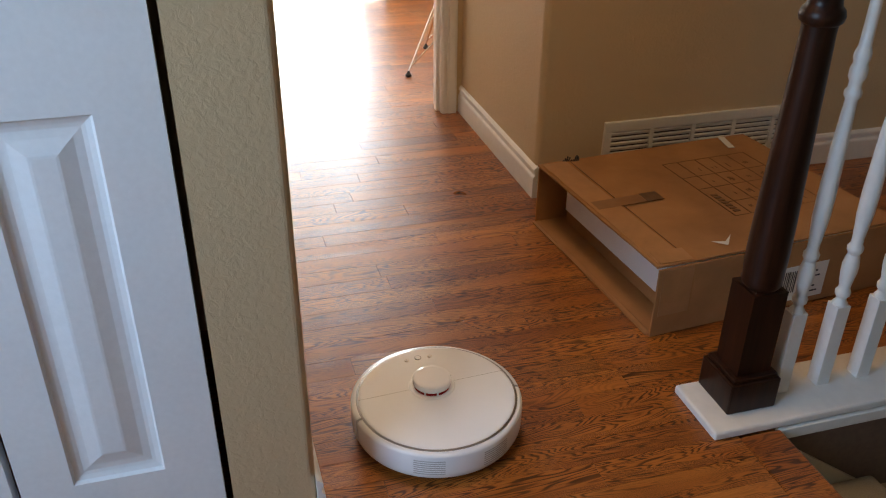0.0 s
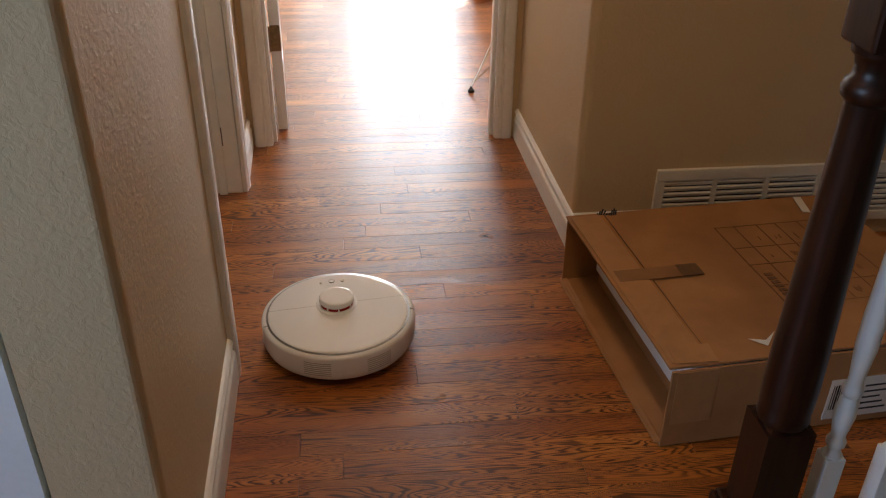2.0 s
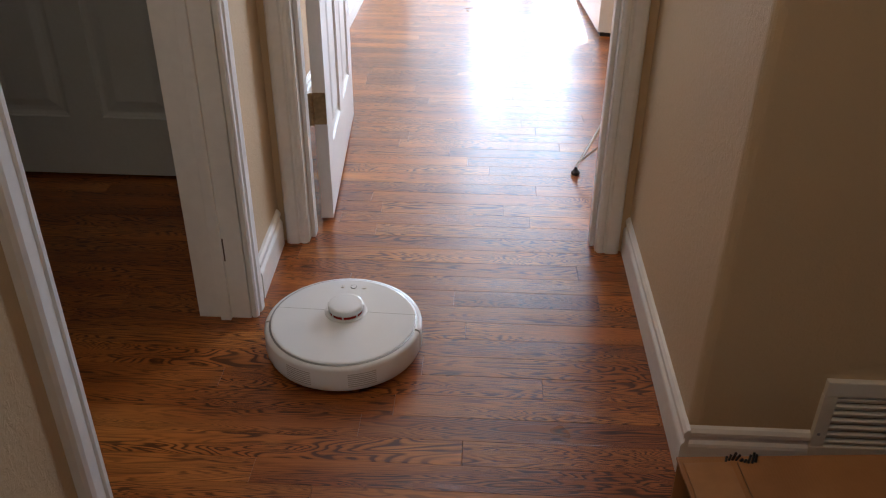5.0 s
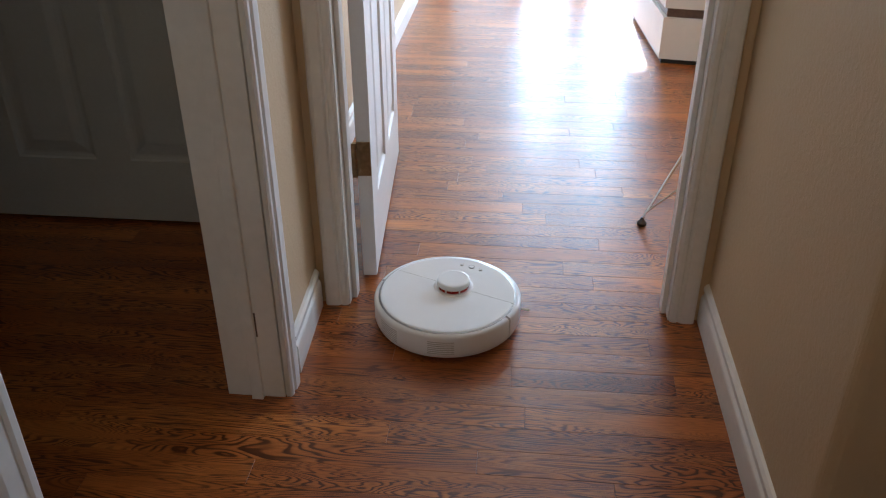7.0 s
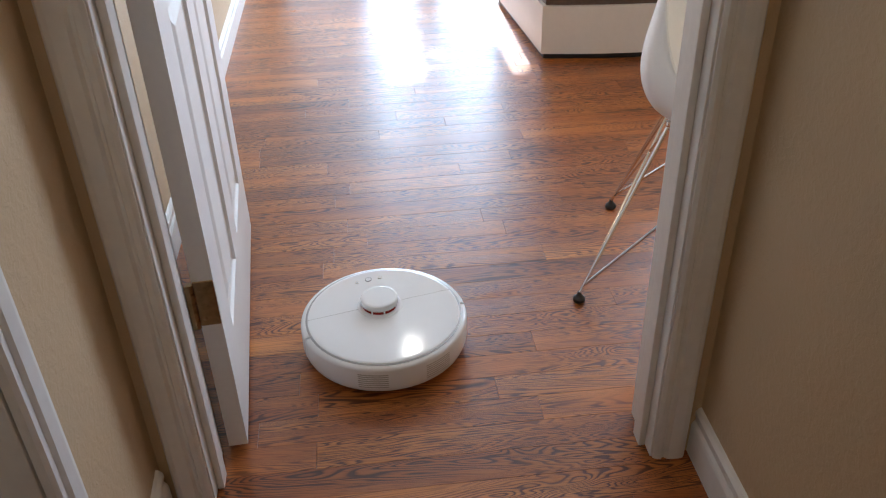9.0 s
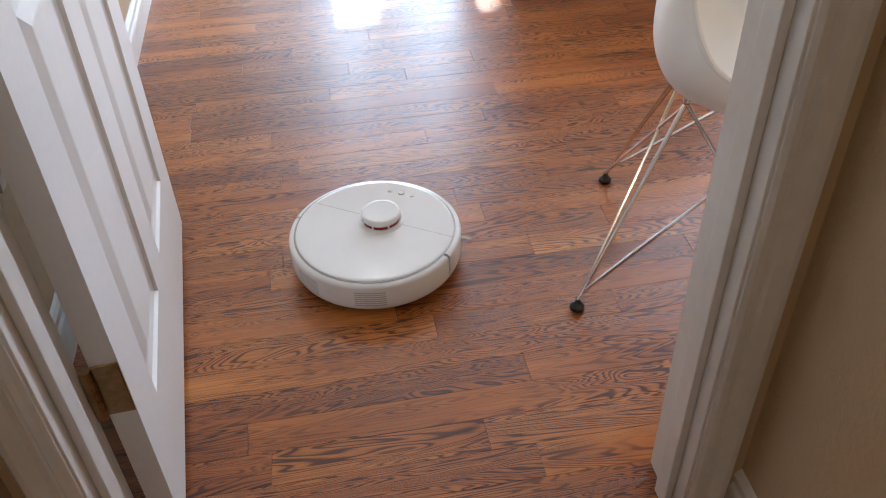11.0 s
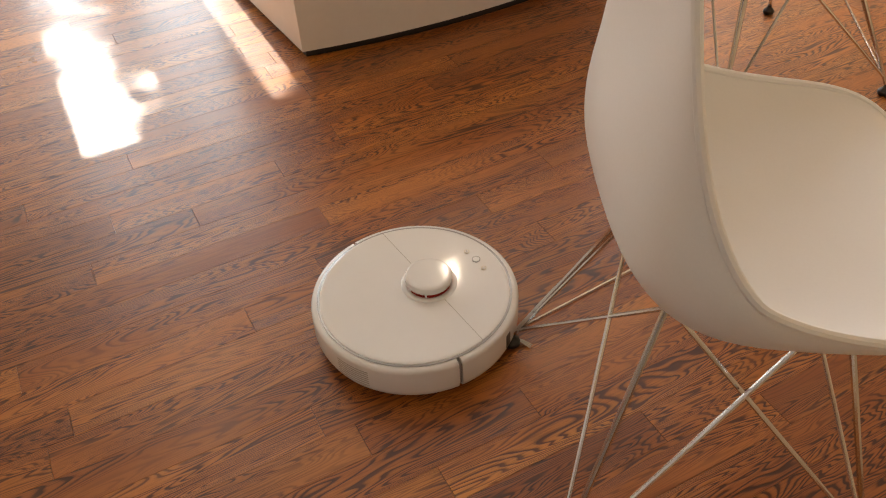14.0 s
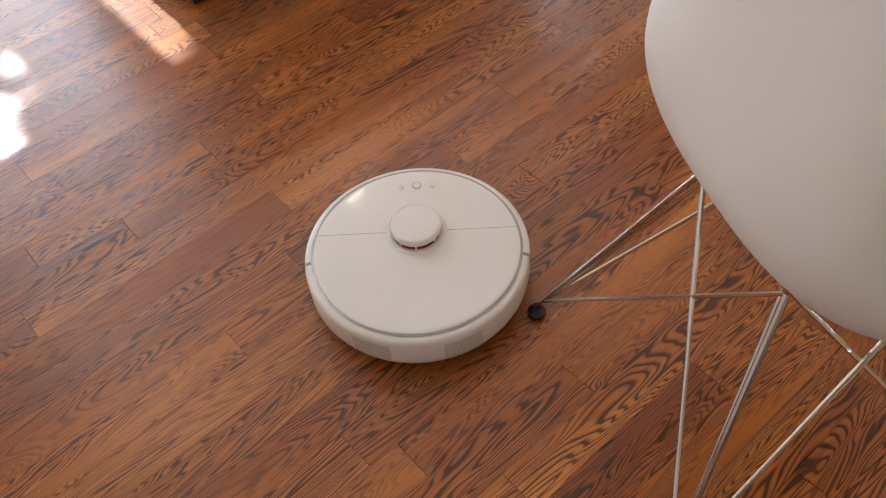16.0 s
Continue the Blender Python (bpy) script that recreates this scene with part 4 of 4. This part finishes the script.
for x, y in ((-0.35, 3.05), (1.14, 3.22)):
    can_light(pose(x, y, H))
    lamp = new("can_lamp", bpy.data.lights.new("can_lamp", "AREA"))
    lamp.data.shape, lamp.data.size = "DISK", 0.05
    lamp.data.energy, lamp.data.color = 1.8, (1.0, 0.84, 0.66)
    lamp.matrix_world = look((x, y, H - 0.01), (x, y, 0))


# ---- unseen tree, added so that its gaps shape the sun patches ----
def tree():
    t = thing("garden_tree", pose(0, 6.6, -0.15), "unseen leafy green tree added to break the sunlight into patches", "tree")
    bm = bmesh.new()
    tube(bm, [(1.6, 0.3, 0), (1.5, 0.25, 1.3), (1.2, 0.1, 2.6), (0.7, 0, 4.0), (0.2, 0, 5.4)], 0.11, 10)
    for p in ((-1.2, 0, 3.6), (0.2, 0.2, 3.4), (2.4, 0, 4.4), (-0.6, 0.1, 5.2)):
        tube(bm, [(1.3, 0.15, 2.3), ((1.3 + p[0]) / 2, p[1], (2.6 + p[2]) / 2), p], 0.045, 7)
    part("trunk", bm, BARK, t)
    rnd = random.Random(9)
    vs, fs = [], []
    while len(fs) < 17000:
        x, y, z = rnd.uniform(-2.2, 3.0), rnd.uniform(-0.5, 0.5), rnd.uniform(2.55, 6.2)
        # thin places in the crown, cut where sun must reach the floor
        h = z - 0.15 - y * math.tan(radians(SUN_EL))
        if -0.52 < x < -0.29 and 3.84 < h or 3.45 < h <= 3.84 and (-0.43 < x < -0.29 or -0.49 < x < -0.44):
            continue
        if -0.05 < x < 0.20 and 2.85 < h < 4.04:
            continue
        if -0.39 < x < -0.32 and 3.1 < h < 3.36:
            continue
        s = rnd.uniform(0.05, 0.085)
        q = Euler((rnd.uniform(-0.9, 0.9), rnd.uniform(-0.9, 0.9), rnd.uniform(0, 6.28)))
        k = len(vs)
        vs += [tuple(Vector((x, y, z)) + q.to_matrix() @ Vector(c)) for c in ((-s, 0, 0), (0, -0.45 * s, 0.01), (s, 0, 0), (0, 0.45 * s, 0.01))]
        fs.append((k, k + 1, k + 2, k + 3))
    me = bpy.data.meshes.new("crown")
    me.from_pydata(vs, [], fs)
    me.materials.append(LEAF)
    ob = new("crown", me)
    ob.parent = t
    tagged(ob, "many small green leaves", kind="stuff")


tree()


# ---- floor boards ----
BOARD = 0.067
FIRST = -0.003
JOINTS = {1: [-0.672], 5: [-0.207], 7: [0.007], 9: [-0.487], 10: [-0.113], 11: [-0.636, 0.072], 12: [-0.19], 16: [-0.589, 0.319], 3: [-0.31], 14: [-0.01]}


def board_mesh():
    bm = bmesh.new()
    e, t = 0.0003, 0.018
    lo = [bm.verts.new(p) for p in ((0, 0.0002, -t), (1, 0.0002, -t), (1, BOARD - 0.0002, -t), (0, BOARD - 0.0002, -t))]
    md = [bm.verts.new(p) for p in ((0.0004, 0.0002, -e), (0.9996, 0.0002, -e), (0.9996, BOARD - 0.0002, -e), (0.0004, BOARD - 0.0002, -e))]
    hi = [bm.verts.new(p) for p in ((0.0008, e, 0), (0.9992, e, 0), (0.9992, BOARD - e, 0), (0.0008, BOARD - e, 0))]
    bm.faces.new(hi)
    for a, b in ((lo, md), (md, hi)):
        for k in range(4):
            bm.faces.new((a[k], a[(k + 1) % 4], b[(k + 1) % 4], b[k]))
    return mesh_of("board", bm, OAK)


def lay_floor():
    rnd = random.Random(21)
    me = board_mesh()
    shape = [tuple(v.co) for v in me.vertices]
    faces = [tuple(p.vertices) for p in me.polygons]
    vs, fs, singles = [], [], 0
    for row in range(int((-4.7 - FIRST) / BOARD), int((4.2 - FIRST) / BOARD) + 1):
        y = FIRST + row * BOARD
        west, east = -2.7, (0.02 if y < -1.96 else (2.6 if y < 0.05 else 3.2))
        cuts = sorted(JOINTS.get(row, [rnd.uniform(-0.9, 0.3)]))
        lengths = (0.36, 0.55, 0.7, 0.82, 0.95, 1.1, 1.3)
        while cuts[0] > west:
            cuts.insert(0, cuts[0] - rnd.choice(lengths))
        while cuts[-1] < east:
            cuts.append(cuts[-1] + rnd.choice(lengths))
        for a, b in zip(cuts, cuts[1:]):
            a, b = max(a, west), min(b, east)
            if b - a < 0.02:
                continue
            near = b > -0.88 and a < 0.62 and -1.75 < y < 2.05
            dz = rnd.uniform(-0.00015, 0.0)
            if near and singles < 300:
                ob = new("board", me)
                ob.parent = floor
                ob.location, ob.scale = (a, y, dz), (b - a, 1, 1)
                singles += 1
            else:
                k = len(vs)
                vs += [(a + x * (b - a), y + yy, z + dz) for x, yy, z in shape]
                fs += [tuple(i + k for i in f) for f in faces]
    rest = bpy.data.meshes.new("boards")
    rest.from_pydata(vs, [], fs)
    rest.materials.append(OAK_REST)
    ob = new("boards", rest)
    ob.parent = floor
    tagged(ob, "more red oak floor boards", kind="stuff")


lay_floor()


def motions():
    rows = [(0, -0.576, -1.752, 3), (0.5, -0.583, -1.603, 5), (1, -0.598, -1.461, 6), (1.5, -0.611, -1.308, 7), (2, -0.626, -1.159, 7), (2.5, -0.638, -1.011, 6),
            (3, -0.649, -0.861, 5), (3.5, -0.655, -0.757, 5), (4, -0.661, -0.658, 5), (4.5, -0.669, -0.555, 4), (5, -0.679, -0.453, -2), (5.6, -0.672, -0.33, -12),
            (6.4, -0.63, -0.16, -21), (7.3, -0.573, 0.036, -23), (7.5, -0.549, 0.087, -19.5), (8, -0.512, 0.207, -6), (8.5, -0.514, 0.307, 5.5), (9, -0.527, 0.407, 12.5),
            (9.2, -0.537, 0.447, 12.7), (9.8, -0.535, 0.55, 2), (10.5, -0.49, 0.655, -20), (11.3, -0.406, 0.767, -38.5), (11.5, -0.380, 0.797, -40.5), (12, -0.313, 0.870, -41),
            (12.5, -0.246, 0.940, -42), (13, -0.188, 0.982, -75), (13.5, -0.088, 1.001, -82.5), (14, -0.009, 1.012, -84.5), (14.5, -0.032, 1.008, -63.7),
            (15, -0.034, 1.008, -43.2), (15.5, 0.0, 1.037, -41), (16, 0.025, 1.068, -41)]
    walk(ROBOT_THING, [(t, pose(x + 0.002, y, 0, 0, 0, a)) for t, x, y, a in rows])


motions()
